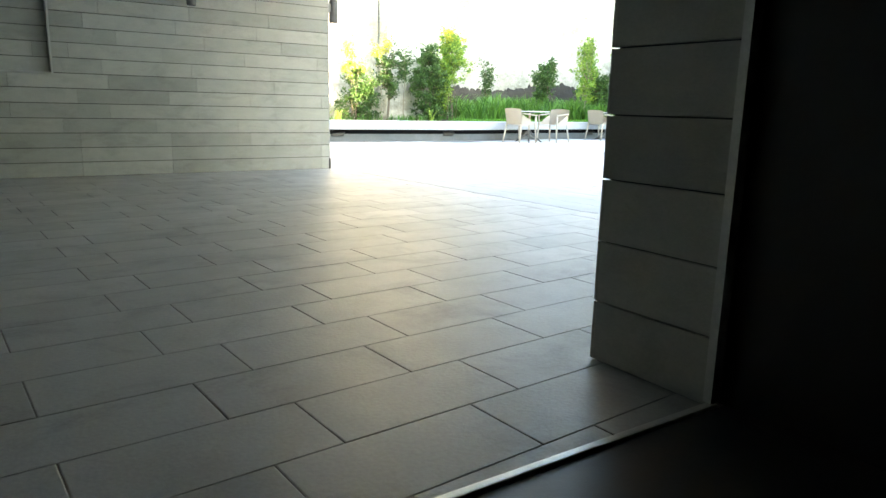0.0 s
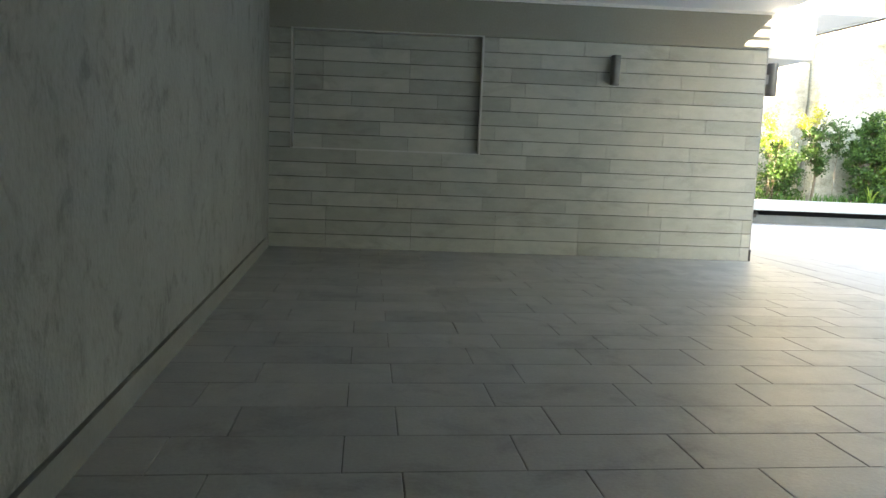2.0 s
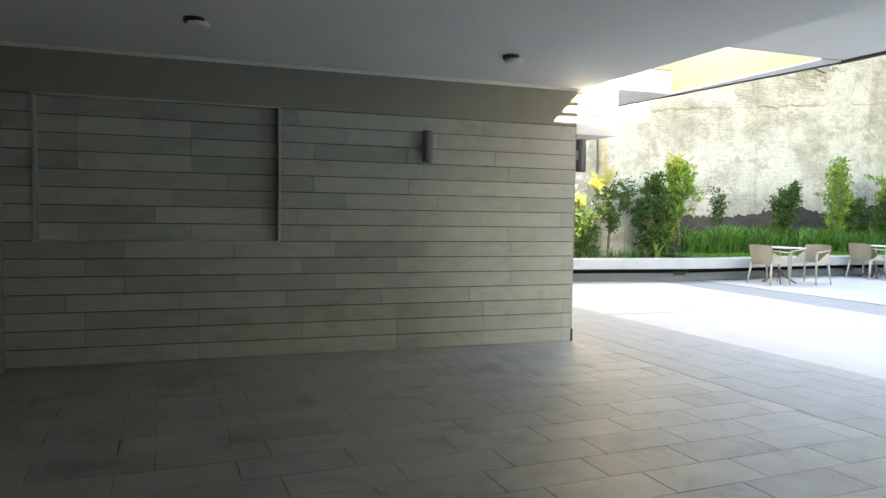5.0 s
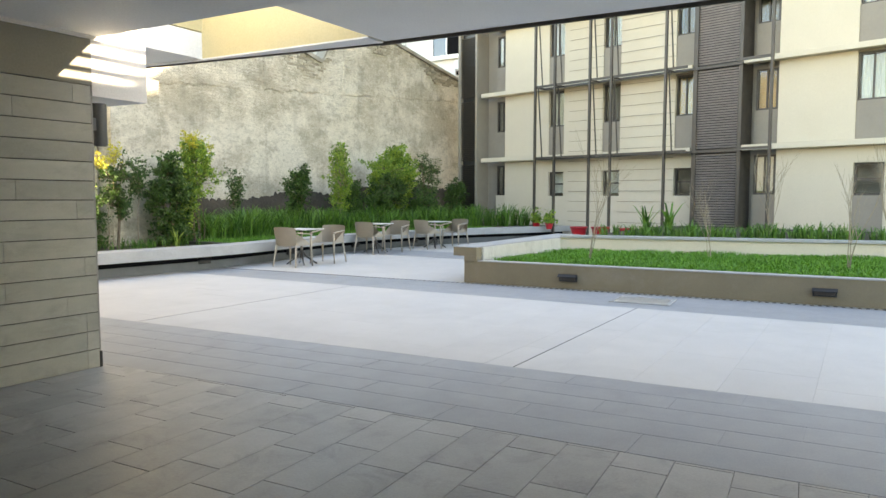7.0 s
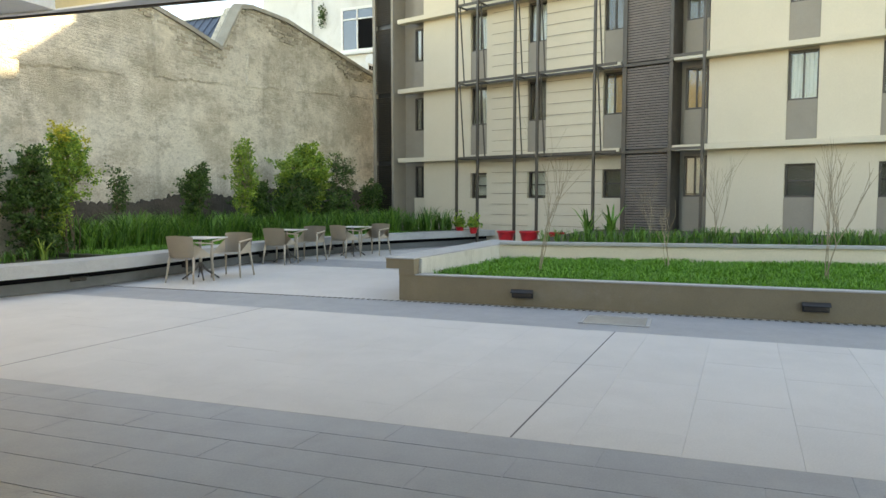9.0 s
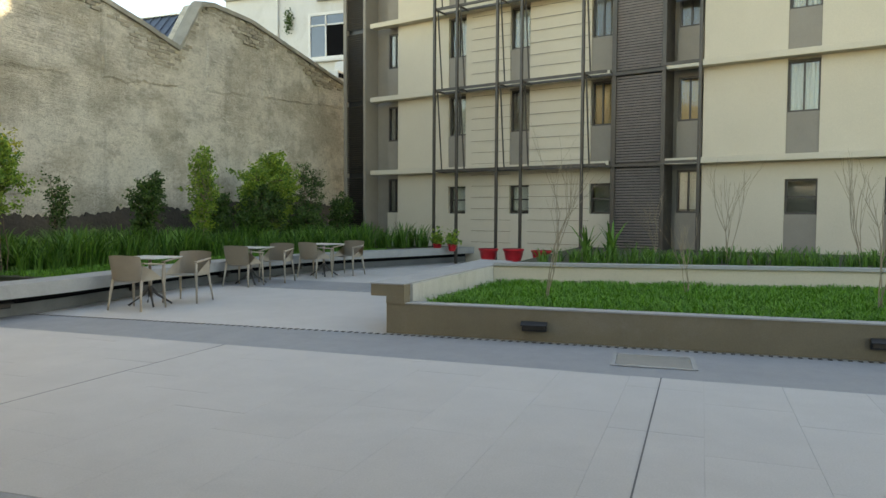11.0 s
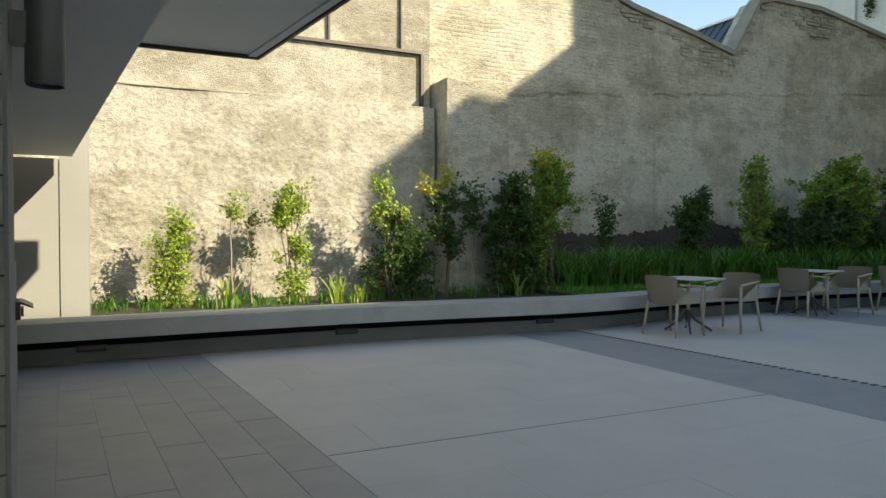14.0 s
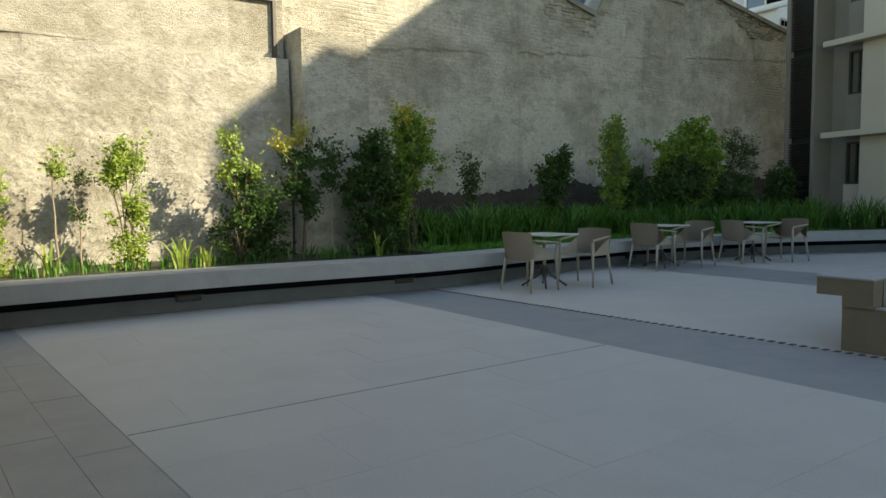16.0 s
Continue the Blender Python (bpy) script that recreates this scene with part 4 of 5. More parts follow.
part("rim", boxes((-0.31, -0.265, -0.39, 0.39, 0.0, 0.008), (0.265, 0.31, -0.39, 0.39, 0, 0.008), (-0.265, 0.265, -0.39, -0.345, 0, 0.008), (-0.265, 0.265, 0.345, 0.39, 0, 0.008)), CONCRETE, cover, "mortar rim")

# ---- terrace furniture ----
def make_chair():
    c = thing("armchair", "taupe moulded resin garden armchair", "chair", "garden armchairs")
    # seat shell, dished, wrapped into arms and back
    bm = bmesh.new()
    nu, nv = 10, 8
    g = [[None] * (nv + 1) for _ in range(nu + 1)]
    for i in range(nu + 1):
        for j in range(nv + 1):
            u, v = i / nu * 2 - 1, j / nv
            g[i][j] = bm.verts.new((0.25 * u, -0.24 + 0.47 * v, 0.44 - 0.018 * (1 - u * u) - 0.02 * v))
    for i in range(nu):
        for j in range(nv):
            bm.faces.new((g[i][j], g[i + 1][j], g[i + 1][j + 1], g[i][j + 1]))
    bmesh.ops.solidify(bm, geom=bm.faces[:], thickness=0.022)
    part("seat", bm, RESIN, c)
    bm = bmesh.new()
    pts = []
    for i in range(17):
        a = radians(-62 + 124 * i / 16)
        x = 0.275 * math.sin(a) / math.sin(radians(62)) if abs(math.degrees(a)) < 62.1 else 0
        y = 0.10 + 0.16 * math.cos(a) ** 0.6
        top = 0.80 - 0.02 * (abs(i - 8) / 8) ** 2
        pts.append((x, y, top))
    lo = [bm.verts.new((x * 0.93, y - 0.02, 0.425)) for x, y, t in pts]
    mi = [bm.verts.new((x, y + 0.02, 0.63)) for x, y, t in pts]
    hi = [bm.verts.new((x, y + 0.05, t)) for x, y, t in pts]
    for q, r in ((lo, mi), (mi, hi)):
        for i in range(16):
            bm.faces.new((q[i], q[i + 1], r[i + 1], r[i]))
    bmesh.ops.solidify(bm, geom=bm.faces[:], thickness=0.018)
    part("backrest", bm, RESIN, c)
    for sx in (-1, 1):
        x = 0.275 * sx
        part("armrest", boxes((x - 0.026, x + 0.026, -0.27, 0.20, 0.0, 0.024), bevel=0.008, m=Matrix.Translation((0, 0, 0.655)) @ Matrix.Rotation(radians(5), 4, "X")), RESIN, c)
        bm = bmesh.new()
        va = [bm.verts.new(p) for p in ((x * 0.97, 0.20, 0.66), (x * 0.97, -0.02, 0.56), (x * 0.95, -0.20, 0.455), (x * 0.93, -0.22, 0.425), (x * 0.93, 0.22, 0.425))]
        bm.faces.new(va)
        bmesh.ops.solidify(bm, geom=bm.faces[:], thickness=0.016 * sx)
        part("side_panel", bm, RESIN, c)
        bm = bmesh.new()
        tube(bm, [(0.27 * sx, -0.245, 0.65), (0.265 * sx, -0.235, 0.44), (0.285 * sx, -0.26, 0.0)], [0.019, 0.023, 0.014], 8)
        part("leg", bm, RESIN, c, smooth=True)
        bm = bmesh.new()
        tube(bm, [(0.245 * sx, 0.20, 0.44), (0.285 * sx, 0.27, 0.0)], [0.023, 0.014], 8)
        part("leg", bm, RESIN, c, smooth=True)
    return c


def make_table():
    t = thing("cafe_table", "small cafe table with pale top on splayed dark legs", "table", "cafe tables")
    part("tabletop", boxes((-0.34, 0.34, -0.34, 0.34, 0.722, 0.74), bevel=0.008), TOPWHITE, t)
    bm = bmesh.new()
    tube(bm, [(0, 0, 0.26), (0, 0, 0.70)], [0.026, 0.026], 12)
    part("column", bm, RESIN, t, smooth=True)
    part("top_plate", boxes((-0.09, 0.09, -0.09, 0.09, 0.70, 0.721)), BLACK, t)
    for k in range(4):
        a = radians(45 + 90 * k)
        bm = bmesh.new()
        tube(bm, [(0, 0, 0.30), (0.10 * math.cos(a), 0.10 * math.sin(a), 0.16), (0.31 * math.cos(a), 0.31 * math.sin(a), 0.012)], [0.022, 0.022, 0.016], 8)
        part("leg", bm, LEGMETAL, t, smooth=True)
    return t


chair = make_chair()
table = make_table()
SETS = ((7.42, 4.72, 6), (10.82, 5.36, 4), (13.0, 4.95, -10))
first = True
for x, y, a in SETS:
    m = pose(x, y, 0, 0, 0, a)
    places = [m, m @ pose(-0.42, -0.10, 0, 0, 0, 88), m @ pose(0.58, -0.26, 0, 0, 0, -84)]
    if first:
        table.matrix_world, chair.matrix_world = places[0], places[1]
        copy_thing(chair, places[2])
        first = False
    else:
        copy_thing(table, places[0])
        copy_thing(chair, places[1])
        copy_thing(chair, places[2])

# ---- plants ----
def make_tree(x, y, h, lobes, leafmat, label, stems=1, r=0.016, size=0.05, seed=1, bark=BARK, z0=None, category="shrub", sprigs=16, thick=1.0):
    """A shrub or small tree: tapered stems, limbs to its lobes, and leaves crowded along the twigs.

    lobes: (sideways, height over the soil, half width, half height)."""
    z0 = z0 or (0.38 if x < 6.4 else 0.44)
    rnd = random.Random(seed)
    t = thing("shrub" if category == "shrub" else "small_tree", label, category, at=pose(x, y, z0))
    H = h - z0
    lines = []
    for q in range(stems):
        bm = bmesh.new()
        ox, oy = rnd.uniform(-0.13, 0.13) * (stems > 1), rnd.uniform(-0.1, 0.1) * (stems > 1)
        goal = lobes[q % len(lobes)]
        end = Vector((goal[0] + rnd.uniform(-0.5, 0.5) * goal[2], rnd.uniform(-0.08, 0.08), min(H, goal[1] + goal[3] * 0.7)))
        pts = []
        for k in range(7):
            f = k / 6
            wob = Vector((rnd.gauss(0, 0.02), rnd.gauss(0, 0.02), 0)) * (k > 0)
            pts.append(Vector((ox, oy, -0.02)).lerp(end, f) + wob)
        tube(bm, pts, [r * (1 - 0.11 * k) for k in range(7)], 6)
        lines.append(pts)
        part("stem", bm, bark, t)
    twig = bmesh.new()
    tips = []
    for dx, z, rx, rz in lobes:
        for k in range(int(18 + 80 * rx * rz * 4)):
            while True:
                v = Vector((rnd.uniform(-1, 1), rnd.uniform(-1, 1), rnd.uniform(-1, 1)))
                if 0.12 < v.length < 1:
                    break
            edge = 1.12 + 0.95 * noise.noise(v.normalized() * 2.4 + Vector((seed, dx * 3, z)))
            tip = Vector((dx * 1.15 + v.x * rx * edge * 1.1, v.y * rx * edge * 0.9, z + v.z * rz * edge * 0.9))
            tip.z = min(max(tip.z, 0.04), H)
            near = min((p for pts in lines for p in pts if p.z <= tip.z), key=lambda p: (p - tip).length, default=lines[0][0])
            mid = near.lerp(tip, 0.55) + Vector((0, 0, -0.03))
            tube(twig, [near, mid, tip], [r * 0.34, r * 0.25, 0.002], 3, cap=False)
            tips.append((mid, tip, 1.0))
    for k in range(sprigs):
        dx, z, rx, rz = rnd.choice(lobes)
        a = rnd.uniform(0, 6.28)
        root = Vector((dx + math.cos(a) * rx * 0.55, math.sin(a) * rx * 0.4, z + rz * rnd.uniform(-0.1, 0.6)))
        tip = root + Vector((math.cos(a) * rnd.uniform(0.04, 0.2), math.sin(a) * 0.1, rnd.uniform(0.12, 0.34)))
        tip.z = min(tip.z, H + 0.06)
        tube(twig, [root, tip], [r * 0.2, 0.0015], 3, cap=False)
        tips.append((root, tip, 0.6))
    tagged(part("twig", twig, bark, t), kind="stuff")
    bm = bmesh.new()
    for mid, tip, w in tips:
        for k in range(int(rnd.uniform(6, 40) * w * thick)):
            f = rnd.random() ** 0.6
            p = mid.lerp(tip, f) + Vector((rnd.gauss(0, 0.038), rnd.gauss(0, 0.038), rnd.gauss(0, 0.032)))
            if p.z > 0.02:
                leaf_quad(bm, p, size * rnd.uniform(0.7, 1.15), rnd)
    part("crown", bm, leafmat, t, "leafy crown")
    return t


make_tree(0.92, 7.15, 1.64, [(0.0, 0.30, 0.24, 0.28), (-0.02, 0.62, 0.22, 0.28), (0.07, 0.98, 0.17, 0.26)], LEAF_Y, "bushy light green shrub against the old wall", 5, 0.012, 0.048, 1, thick=1.4)
make_tree(1.72, 7.2, 1.86, [(0.02, 1.32, 0.13, 0.15)], LEAF_Y, "thin young tree with a small leafy tip", 1, 0.017, 0.05, 2, PALEBARK, category="tree", sprigs=4, thick=0.7)
make_tree(1.98, 7.3, 1.80, [(0.03, 1.2, 0.12, 0.18), (0.0, 0.75, 0.10, 0.12)], LEAF_D, "thin young tree with a few dark leaves", 1, 0.014, 0.045, 22, PALEBARK, category="tree", sprigs=5, thick=0.3)
make_tree(2.50, 7.15, 2.10, [(0.05, 1.42, 0.24, 0.26), (-0.12, 1.25, 0.14, 0.18), (0.08, 0.78, 0.15, 0.18), (0.0, 0.28, 0.22, 0.22)], LEAF_Y, "tall yellow-green shrub on several bare stems", 6, 0.013, 0.052, 3, thick=1.25)
make_tree(3.95, 7.2, 1.95, [(0.0, 0.32, 0.38, 0.3), (0.12, 0.72, 0.34, 0.3), (0.05, 1.1, 0.24, 0.25), (0.38, 0.4, 0.3, 0.34), (0.34, 0.8, 0.22, 0.26)], LEAF_D, "dark green shrub in half shade", 6, 0.014, 0.05, 4, thick=1.3)
make_tree(3.90, 7.1, 2.32, [(-0.08, 1.68, 0.13, 0.22), (0.2, 1.28, 0.17, 0.15), (-0.1, 1.28, 0.12, 0.16)], LEAF_Y, "light yellow-green shoots of a young shrub", 3, 0.010, 0.055, 44, sprigs=6, thick=0.6)
make_tree(4.85, 7.1, 2.20, [(0.0, 1.45, 0.26, 0.24), (-0.06, 1.05, 0.22, 0.2), (0.14, 0.85, 0.18, 0.14)], LEAF_D, "upright dark young tree with a stout stem", 1, 0.034, 0.06, 5, BARK, category="tree", thick=0.8)
make_tree(4.62, 7.2, 2.48, [(0.0, 1.72, 0.15, 0.2), (0.28, 1.86, 0.10, 0.16)], LEAF_GOLD, "golden-leaved tip of a young tree", 2, 0.010, 0.055, 55, PALEBARK, category="tree", sprigs=5, thick=0.4)
make_tree(5.40, 7.2, 2.25, [(0.0, 1.5, 0.22, 0.22), (-0.05, 1.2, 0.14, 0.14)], LEAF_D, "thin young tree with sparse dark leaves", 1, 0.013, 0.06, 6, PALEBARK, category="tree", thick=0.6)
make_tree(6.1, 7.15, 2.28, [(0.0, 0.35, 0.36, 0.35), (-0.05, 0.8, 0.36, 0.36), (0.06, 1.25, 0.34, 0.36), (0.0, 1.6, 0.26, 0.26), (-0.34, 1.1, 0.2, 0.22)], LEAF_D, "dense dark green shrub before the wall", 5, 0.016, 0.062, 7, thick=1.5)
make_tree(6.85, 7.3, 2.58, [(-0.25, 0.6, 0.28, 0.4), (-0.15, 1.1, 0.30, 0.32), (0.05, 1.6, 0.42, 0.42), (0.0, 1.9, 0.32, 0.28)], LEAF_G, "tall green shrub with a rounded head", 4, 0.018, 0.062, 8, thick=1.5)
make_tree(6.85, 7.25, 2.70, [(0.0, 2.12, 0.33, 0.13), (-0.12, 2.2, 0.16, 0.1)], LEAF_GOLD, "golden shoots on the head of a shrub", 3, 0.008, 0.055, 88, sprigs=14, thick=0.4)
make_tree(8.6, 8.0, 2.15, [(0.0, 1.35, 0.2, 0.28), (0.05, 0.9, 0.18, 0.3)], LEAF_D, "small sparse shrub before the old wall", 2, 0.014, 0.06, 9, thick=0.5)
make_tree(10.75, 7.9, 2.22, [(0.0, 1.3, 0.34, 0.34), (-0.1, 0.85, 0.34, 0.4), (0.15, 1.55, 0.2, 0.22)], LEAF_D, "round dark green shrub", 3, 0.016, 0.07, 10)
make_tree(12.3, 7.8, 3.0, [(0.0, 0.95, 0.3, 0.35), (0.05, 1.5, 0.36, 0.4), (0.0, 2.05, 0.26, 0.36), (0.0, 2.42, 0.14, 0.2)], LEAF_G, "tall narrow green young tree", 1, 0.026, 0.075, 11, PALEBARK, category="tree", sprigs=16, thick=0.65)
make_tree(15.2, 7.9, 3.05, [(0.0, 1.9, 0.75, 0.55), (-0.55, 1.5, 0.5, 0.5), (0.55, 1.7, 0.5, 0.5), (0.1, 2.3, 0.45, 0.3), (0.0, 1.0, 0.6, 0.5)], LEAF_G, "broad bright green shrub", 6, 0.02, 0.085, 12, sprigs=24)
make_tree(14.3, 7.6, 2.2, [(0.0, 0.9, 0.6, 0.6), (-0.4, 0.7, 0.4, 0.5), (0.3, 1.3, 0.4, 0.4)], LEAF_D, "dark green shrub in shade", 5, 0.016, 0.08, 13)
make_tree(16.9, 7.8, 2.85, [(0.0, 1.3, 0.55, 0.7), (0.3, 1.9, 0.35, 0.45), (-0.2, 2.1, 0.25, 0.35)], LEAF_D, "loose dark shrub with bare twigs", 7, 0.014, 0.06, 14, sprigs=26, thick=0.4)
make_tree(16.0, 7.4, 1.7, [(0.0, 0.6, 0.6, 0.55), (0.4, 0.8, 0.4, 0.4)], LEAF_D, "low dense shrub in deep shade", 5, 0.016, 0.08, 16)
make_tree(13.3, 8.3, 1.9, [(0.0, 0.8, 0.5, 0.6), (0.2, 1.2, 0.3, 0.3)], LEAF_D, "dark low shrub at the wall foot", 4, 0.016, 0.08, 17)
make_tree(18.9, 7.8, 2.1, [(0.0, 0.8, 0.45, 0.6), (0.1, 1.3, 0.3, 0.35)], LEAF_D, "low shrub by the corner", 4, 0.016, 0.08, 15)


def blades(name, label, mat, spots, height, width, per, seed, splay=0.5, kind="stuff"):
    """Strap leaves in tufts, each blade arched and tapering."""
    rnd = random.Random(seed)
    verts, faces = [], []
    for x, y, z in spots:
        for k in range(per):
            a = rnd.uniform(0, 6.283)
            h = height * rnd.uniform(0.4, 1.15) * (1 + 0.45 * noise.noise(Vector((x * 1.3, y * 1.3, 0))))
            out = splay * h * rnd.uniform(0.15, 1.0)
            w = width * rnd.uniform(0.7, 1.2)
            dx, dy = math.cos(a), math.sin(a)
            bx, by = x + rnd.gauss(0, 0.03), y + rnd.gauss(0, 0.03)
            i = len(verts)
            for f, ww in ((0, 0.8), (0.5, 1.0), (0.85, 0.6)):
                o, hh = out * f * f, h * (f - 0.18 * splay * f * f)
                for s in (-1, 1):
                    verts.append((bx + dx * o - dy * w * ww * s * 0.5, by + dy * o + dx * w * ww * s * 0.5, z + hh))
            verts.append((bx + dx * out, by + dy * out, z + h * (1 - 0.25 * splay)))
            faces += [(i, i + 1, i + 3, i + 2), (i + 2, i + 3, i + 5, i + 4), (i + 4, i + 5, i + 6)]
    me = bpy.data.meshes.new(name)
    me.from_pydata(verts, [], faces)
    me.materials.append(mat)
    return tagged(new(name, me), label, "plants", kind=kind)


rnd = random.Random(11)


def bench_y(x):
    for (a, ya), (b, yb) in zip(BENCH, BENCH[1:]):
        if a <= x <= b:
            return ya + (yb - ya) * (x - a) / (b - a)
    return BENCH[-1][1]


spots = []
for k in range(900):
    x = rnd.uniform(7.1, 18.6)
    y0 = bench_y(x) + (1.0 if x < 13 else 0.6)
    y = y0 + (8.7 - y0) * rnd.random()
    spots.append((x, y, 0.43))
blades("strap_leaf_plants", "dense bed of strap-leaved plants before the old wall", BLADE, spots, 0.72, 0.024, 15, 3, 0.8)
spots = [(rnd.uniform(-0.2, 7.0), 6.6 + 0.9 * rnd.random(), 0.385) for k in range(150)]
blades("small_border_plants", "scattered low plants on the planter soil", BLADE, spots, 0.22, 0.016, 7, 4, 0.8)
yucca_spots = [(1.55, 6.75, 0.38), (3.0, 6.8, 0.38), (3.15, 6.9, 0.38), (3.35, 6.75, 0.38), (5.9, 6.7, 0.38)]
blades("yellow_strap_plants", "yellow-green strap-leaved tufts by the bench", LEAF_Y, yucca_spots, 0.42, 0.03, 14, 5, 0.7)
# lawn strip behind the bench
verts_spots = []
for k in range(5200):
    x = rnd.uniform(6.6, 16.5)
    y = bench_y(x) + 0.27 + rnd.random() * 1.1
    verts_spots.append((x, y, 0.44))
blades("lawn_strip", "short green lawn strip behind the bench", GRASS, verts_spots, 0.075, 0.012, 3, 6, 0.7)
spots = []
for k in range(15000):
    y = rnd.uniform(-9.0, -0.12)
    f = rnd.random() ** 1.25
    x = bed_x(y) + 0.19 + (back_x(y) - bed_x(y) - 0.2) * f
    spots.append((x, y, 0.32))
blades("lawn_grass", "thick green lawn grass in the raised bed", GRASS, spots, 0.10, 0.011, 3, 7, 0.9)
spots = []
for k in range(330):
    y = rnd.uniform(-11, -0.6)
    x = back_x(y) + 0.3 + 1.9 * rnd.random()
    spots.append((x, y, 0.56))
blades("border_strap_plants", "strap-leaved plants along the planter behind the lawn", BLADE, spots, 0.34, 0.02, 11, 8, 0.8)
blades("yucca", "spiky green yucca plants in the back planter", BLADE, [(11.9, -1.2, 0.56), (12.2, -1.6, 0.56), (12.3, -7.4, 0.56), (12.0, -7.9, 0.56)], 0.75, 0.05, 26, 9, 0.6)


def twig_tree(x, y, h, seed, label, z0, r=0.011):
    """A bare winter sapling of forked twigs."""
    rnd = random.Random(seed)
    t = thing("bare_sapling", label, "tree", "bare saplings", at=pose(x, y, z0))
    bm = bmesh.new()

    def grow(p, d, l, r, depth):
        q = p + d * l
        mid = p.lerp(q, 0.5) + Vector((rnd.uniform(-1, 1), rnd.uniform(-1, 1), 0)) * l * 0.04
        tube(bm, [p, mid, q], [r, r * 0.85, r * 0.66], 5, cap=False)
        if depth:
            for k in range(rnd.choice((2, 2, 3))):
                e = (d + Vector((rnd.uniform(-1, 1), rnd.uniform(-1, 1), rnd.uniform(0.1, 0.8))) * 0.46).normalized()
                grow(q if k < 2 else mid, e, l * rnd.uniform(0.6, 0.95), r * 0.66, depth - 1)
    for k in range(3):
        grow(Vector((rnd.uniform(-0.03, 0.03), rnd.uniform(-0.03, 0.03), -0.01)), Vector((rnd.uniform(-0.25, 0.25), rnd.uniform(-0.25, 0.25), 1)).normalized(), h * 0.40, r * rnd.uniform(0.7, 1), 3)
    part("twig", bm, PALEBARK, t)
    return t


twig_tree(8.0, -1.3, 1.75, 1, "bare many-stemmed sapling standing in the lawn", 0.32)
twig_tree(8.25, -5.1, 1.3, 2, "thin bare sapling standing in the lawn", 0.32)
twig_tree(9.3, -3.0, 0.9, 3, "short bare sapling at the lawn's back", 0.32, 0.01)
twig_tree(12.2, -3.6, 1.5, 4, "bare shrub against the cream building", 0.56)
twig_tree(12.4, -5.7, 1.7, 5, "bare tall shrub against the cream building", 0.56)
twig_tree(12.0, -2.4, 1.1, 6, "low bare twigs in the back planter", 0.56, 0.01)


def flower_pot(x, y, z, r, plant, group="red pots"):
    p = thing("flower_pot", "glossy red flower pot with a green plant" if plant else "glossy red flower pot without a plant", "pot", group, at=pose(x, y, z))
    bm = bmesh.new()
    h = r * 1.5
    tube(bm, [(0, 0, 0), (0, 0, h * 0.45), (0, 0, h * 0.86), (0, 0, h * 0.87), (0, 0, h), (0, 0, h), (0, 0, h * 0.85)], [r * 0.66, r * 0.86, r * 0.98, r * 1.07, r * 1.07, r * 0.95, r * 0.9], 20, cap=False)
    part("pot", bm, RED, p, smooth=True)
    bm = bmesh.new()
    bmesh.ops.create_circle(bm, cap_ends=True, segments=20, radius=r * 0.92, matrix=Matrix.Translation((0, 0, h * 0.88)))
    part("soil", bm, SOIL, p, "dark soil")
    bm = bmesh.new()
    bmesh.ops.create_circle(bm, cap_ends=True, segments=20, radius=r * 0.66, matrix=Matrix.Translation((0, 0, 0.002)))
    part("base", bm, RED, p)
    if plant:
        rr = random.Random(int(x * 100))
        bm = bmesh.new()
        for k in range(220):
            leaf_quad(bm, Vector((rr.gauss(0, r * 0.6), rr.gauss(0, r * 0.6), h + abs(rr.gauss(0.1, 0.14)))), 0.10, rr)
        tagged(part("plant", bm, LEAF_G, p, "leafy green plant"), kind="stuff")
    return p


tagged(mesh_ob("pavement_kerb", boxes((4.9, 9.2, 1.4, 2.45, 0.0, 0.16), bevel=0.015, m=FM), CONCRETE), "low concrete kerb before the building", "kerb", kind="structure")
for s, n, z, r, g in ((3.2, 1.25, 0.385, 0.13, 1), (3.75, 1.3, 0.385, 0.13, 1), (5.35, 2.0, 0.16, 0.25, 0), (6.1, 2.0, 0.16, 0.26, 0), (6.9, 2.0, 0.16, 0.25, 0), (7.75, 1.9, 0.16, 0.25, 0), (8.45, 1.8, 0.16, 0.24, 0)):
    p = FM @ Vector((s, n, z))
    flower_pot(p.x, p.y, p.z, r, g)
for k in range(3):
    p = FM @ Vector((0.95 + 0.14 * k, 0.6, 0.385))
    c = thing("white_bottle", "white plastic canister beside the wall", "canister", "white canisters", at=pose(p.x, p.y, p.z))
    bm = bmesh.new()
    tube(bm, [(0, 0, 0), (0, 0, 0.22), (0, 0, 0.26), (0, 0, 0.30)], [0.055, 0.055, 0.03, 0.025], 14)
    part("body", bm, WHITE, c, smooth=True)

# ---- pieces of walls and floors ----
PIECES = {}


def piece_mesh(key, sx, sy, sz, bev):
    """A shared block centred on its base, edges eased on the face."""
    k = (key, round(sx, 3), round(sy, 3), round(sz, 3))
    if k not in PIECES:
        x, y = sx / 2, sy / 2
        v = [(-x, -y, 0), (x, -y, 0), (x, y, 0), (-x, y, 0), (-x, -y, sz - bev), (x, -y, sz - bev), (x, y, sz - bev), (-x, y, sz - bev),
             (-x + bev, -y + bev, sz), (x - bev, -y + bev, sz), (x - bev, y - bev, sz), (-x + bev, y - bev, sz)]
        f = [(3, 2, 1, 0), (8, 9, 10, 11)]
        for i in range(4):
            j = (i + 1) % 4
            f += [(i, j, j + 4, i + 4), (i + 4, j + 4, j + 8, i + 8)]
        me = bpy.data.meshes.new(key)
        me.from_pydata(v, [], f)
        PIECES[k] = me
    return PIECES[k]


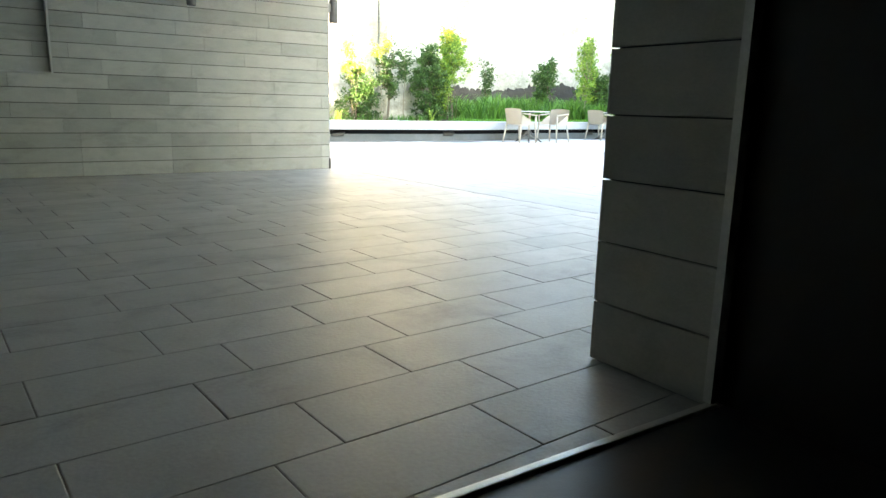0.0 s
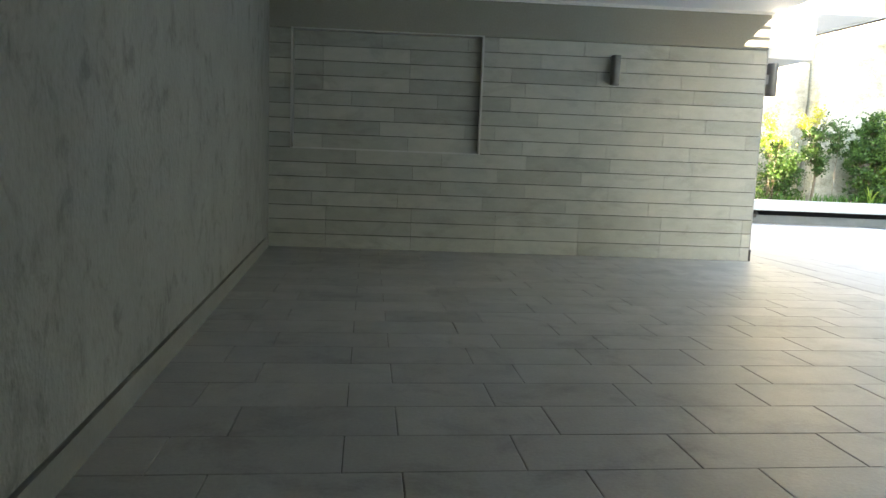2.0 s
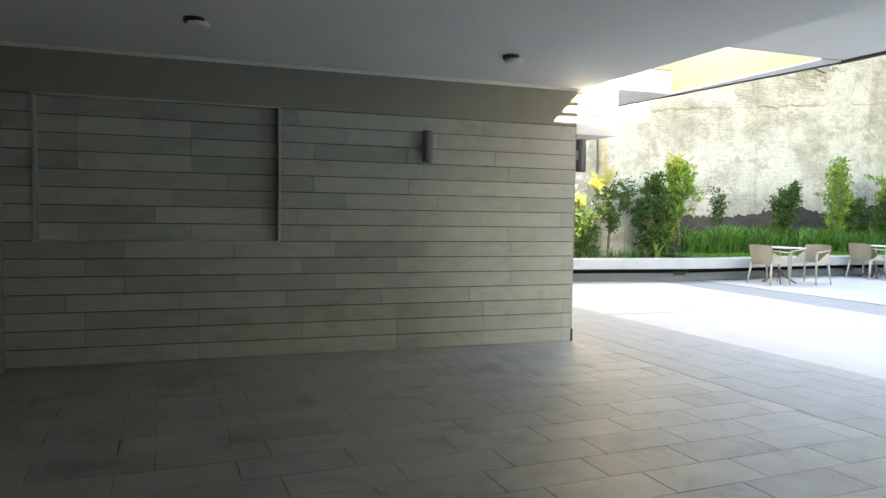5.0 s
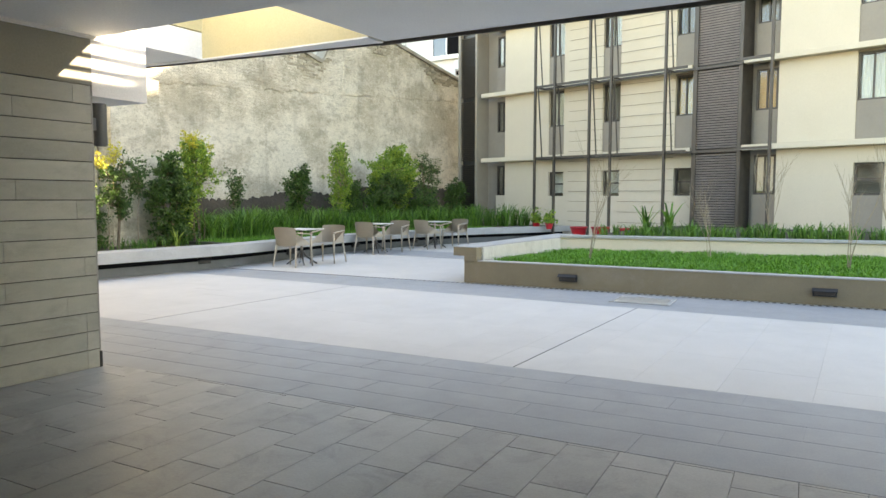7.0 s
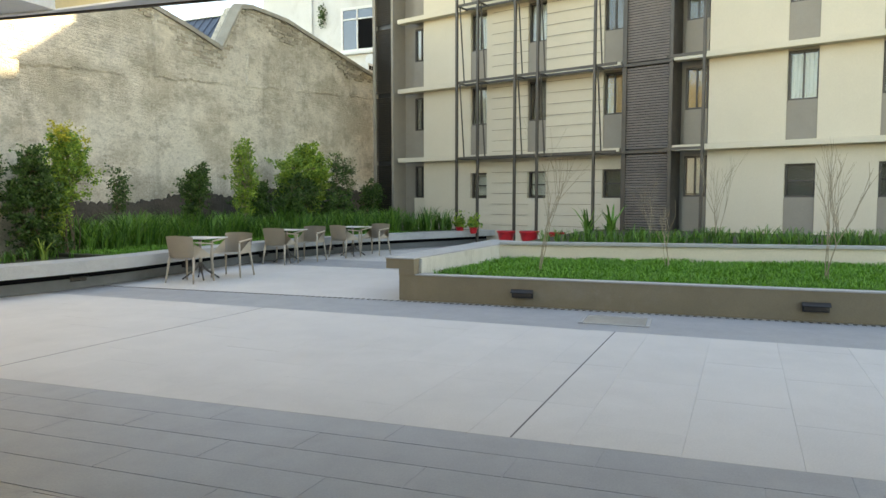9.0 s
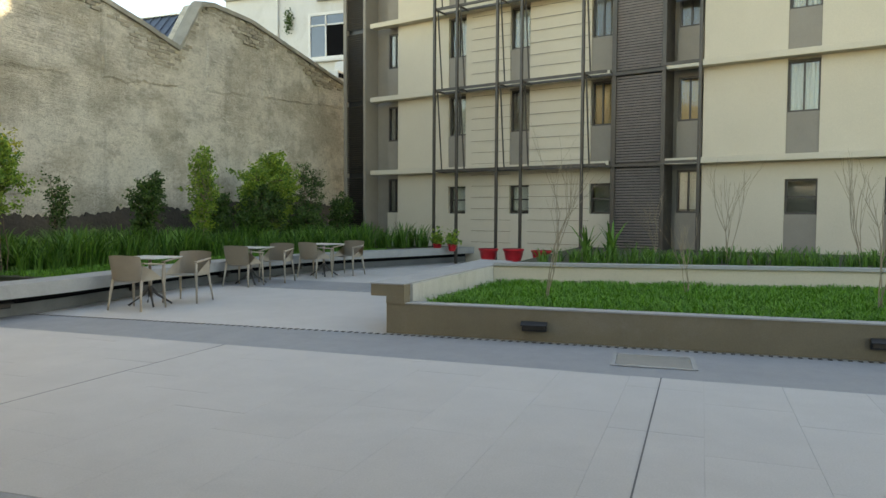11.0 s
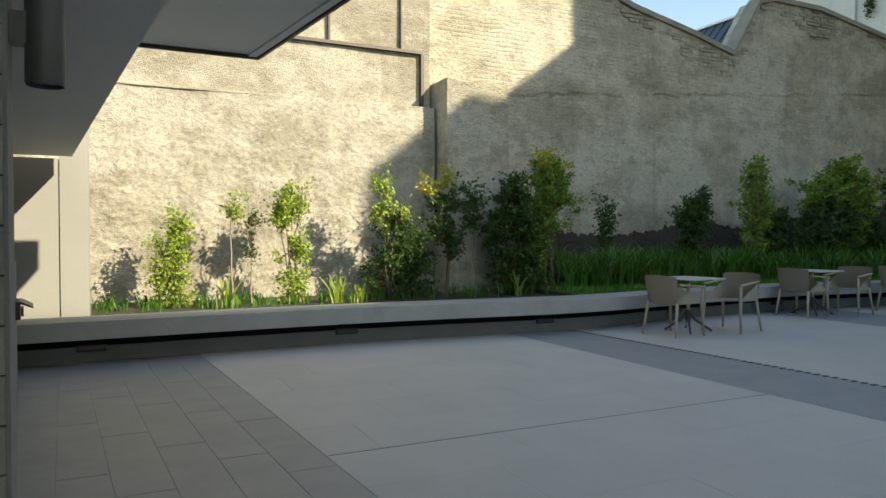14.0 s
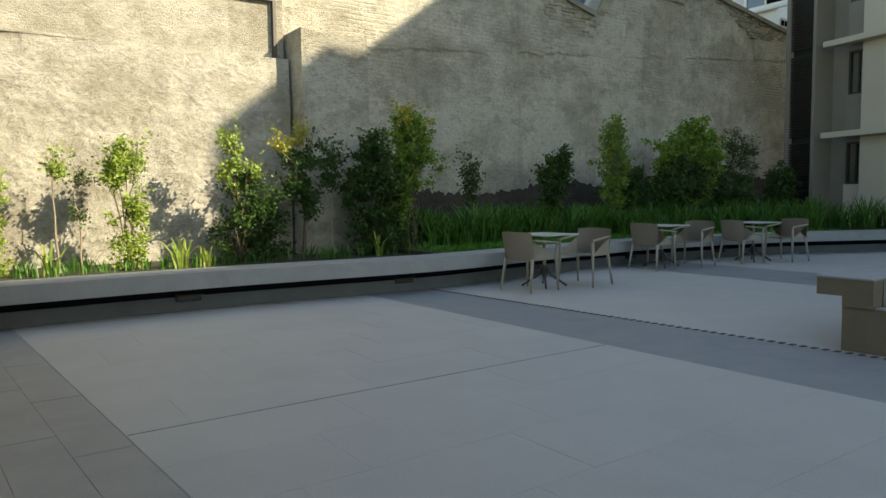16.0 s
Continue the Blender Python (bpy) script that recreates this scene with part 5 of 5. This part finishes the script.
def piece(name, sx, sy, sz, mat, parent, m, bev=0.0015):
    me = piece_mesh(name, sx, sy, sz, bev)
    if not me.materials:
        me.materials.append(mat)
    ob = new(name, me)
    ob.parent = parent
    ob.matrix_local = m
    return ob


rt = random.Random(21)


def course(x0, x1, y, z, parent, length=0.9, h=0.15):
    """One course of plank tiles on a wall that faces -y."""
    x = x0 - rt.choice((0.0, 0.3, 0.45, 0.6, 0.75))
    while x < x1 - 0.01:
        a, b = max(x, x0), min(x + length, x1)
        if b - a > 0.02:
            out = rt.uniform(0, 0.0025)
            piece("tile", b - a - 0.002, h - 0.007, 0.014, STONE, parent, pose((a + b) / 2, y - out + 0.014, z + h / 2, 90, 0, 0))
        x += length


for k in range(15):
    z = 0.15 * k
    if 7 <= k:
        course(-5.21, -4.99, 0.0, z, wall_north)
        course(-4.97, -3.03, 0.078, z, wall_north)
        course(-3.01, -0.012, 0.0, z, wall_north)
    else:
        course(-5.21, -0.012, 0.0, z, wall_north)
for k in range(14):
    z = 0.2 * k + 0.004
    h = min(0.2, 2.64 - z)
    piece("tile", JY1 - JY0 - 0.004, h - 0.005, 0.014, STONE, wall_south, Matrix.Translation((JX + 0.014, (JY0 + JY1) / 2, z + h / 2)) @ Matrix(((0, 0, -1, 0), (1, 0, 0, 0), (0, -1, 0, 0), (0, 0, 0, 1))))
    piece("tile", 0.9 - 0.004, h - 0.005, 0.014, STONE, wall_south, pose(JX + 0.45, JY1 - 0.0, z + h / 2, -90, 0, 0))

def cut_piece(name, corners, z0, z1, mat, parent, bev=0.0015):
    """A tile or slab cut to a plan outline of its own."""
    cx = sum(p[0] for p in corners) / len(corners)
    cy = sum(p[1] for p in corners) / len(corners)
    n = len(corners)
    v = [(x, y, z0) for x, y in corners] + [(x, y, z1 - bev) for x, y in corners]
    v += [(cx + (x - cx) * (1 - bev / 0.15), cy + (y - cy) * (1 - bev / 0.15), z1) for x, y in corners]
    f = [tuple(range(n))[::-1], tuple(range(2 * n, 3 * n))]
    for i in range(n):
        j = (i + 1) % n
        f += [(i, j, j + n, i + n), (i + n, j + n, j + 2 * n, i + 2 * n)]
    me = bpy.data.meshes.new(name)
    me.from_pydata(v, [], f)
    me.materials.append(mat)
    ob = new(name, me)
    ob.parent = parent
    return ob


def strip_fill(name, a0, a1, length, gap, row_lo, row_hi, left, right, to_plan, z0, z1, mat, parent, bev=0.0015):
    """One row of pieces between two edges; left and right give the edge along the row at a cross place."""
    k = a0
    while k < a1:
        lo, hi = k + gap / 2, k + length - gap / 2
        q = [(max(lo, left(row_lo)), row_lo), (min(hi, right(row_lo)), row_lo), (min(hi, right(row_hi)), row_hi), (max(lo, left(row_hi)), row_hi)]
        if q[1][0] - q[0][0] > 0.008 and q[2][0] - q[3][0] > 0.008:
            up = rt.uniform(0, 0.0008)
            cut_piece(name, [to_plan(*p) for p in q], z0, z1 + up, mat, parent, bev)
        k += length


# passage floor: a third-lap bond, square to the paving band
SK = 0.06


def floor_plan(a, b):
    y = (b + SK * a) / (1 + SK * SK)
    return (a - SK * y, y)


for n in range(-1, 25):
    hi = -5.053 + 0.288 * (18 - n) - 0.0015
    lo = hi - 0.288 + 0.003
    first = (-4.05 if n % 2 == 0 else -3.65) - 0.5875 * 4
    strip_fill("floor_tile", first, 0.3, 0.5875, 0.0035, lo, hi, lambda b: west_x(b - 0.31) - 0.05 + SK * (b - 0.31), lambda b: 0.088 if n >= 0 else -1.0, floor_plan, -0.014, 0.0, FLOOR, floor)

# paving planks of the band, laid along it
for k in range(5):
    wd = 0.2884
    y = 5.4 - 0.4 * (k % 3)
    while y > -9:
        y1 = y - 1.2
        edge = [(band_b(yy) - wd * (5 - k - j) + (0.002 if j == 0 else -0.002), yy) for j, yy in ((0, y1 + 0.002), (1, y1 + 0.002), (1, y - 0.002), (0, y - 0.002))]
        if k == 0:
            edge = [(band_a(p[1]) + 0.003 if i in (0, 3) else p[0], p[1]) for i, p in enumerate(edge)]
        if not (y1 < 0.2 < y and k == 0):
            cut_piece("paving_plank", edge, -0.018, 0.001 + rt.uniform(0, 0.0006), BAND, band_bed, 0.001)
        y -= 1.2
row = 0
y = 5.2
while y > -9.5:
    d = 0.60
    strip_fill("paving_slab", band_b(y) - (0.0, 0.4, 0.8)[row % 3], 6.3, 1.2, 0.0014, y - d + 0.0007, y - 0.0007, lambda v: band_b(v) + 0.002, band_c, lambda p, q: (p, q), -0.018, 0.001, PAVE, pave_bed, 0.0008)
    y -= d
    row += 1
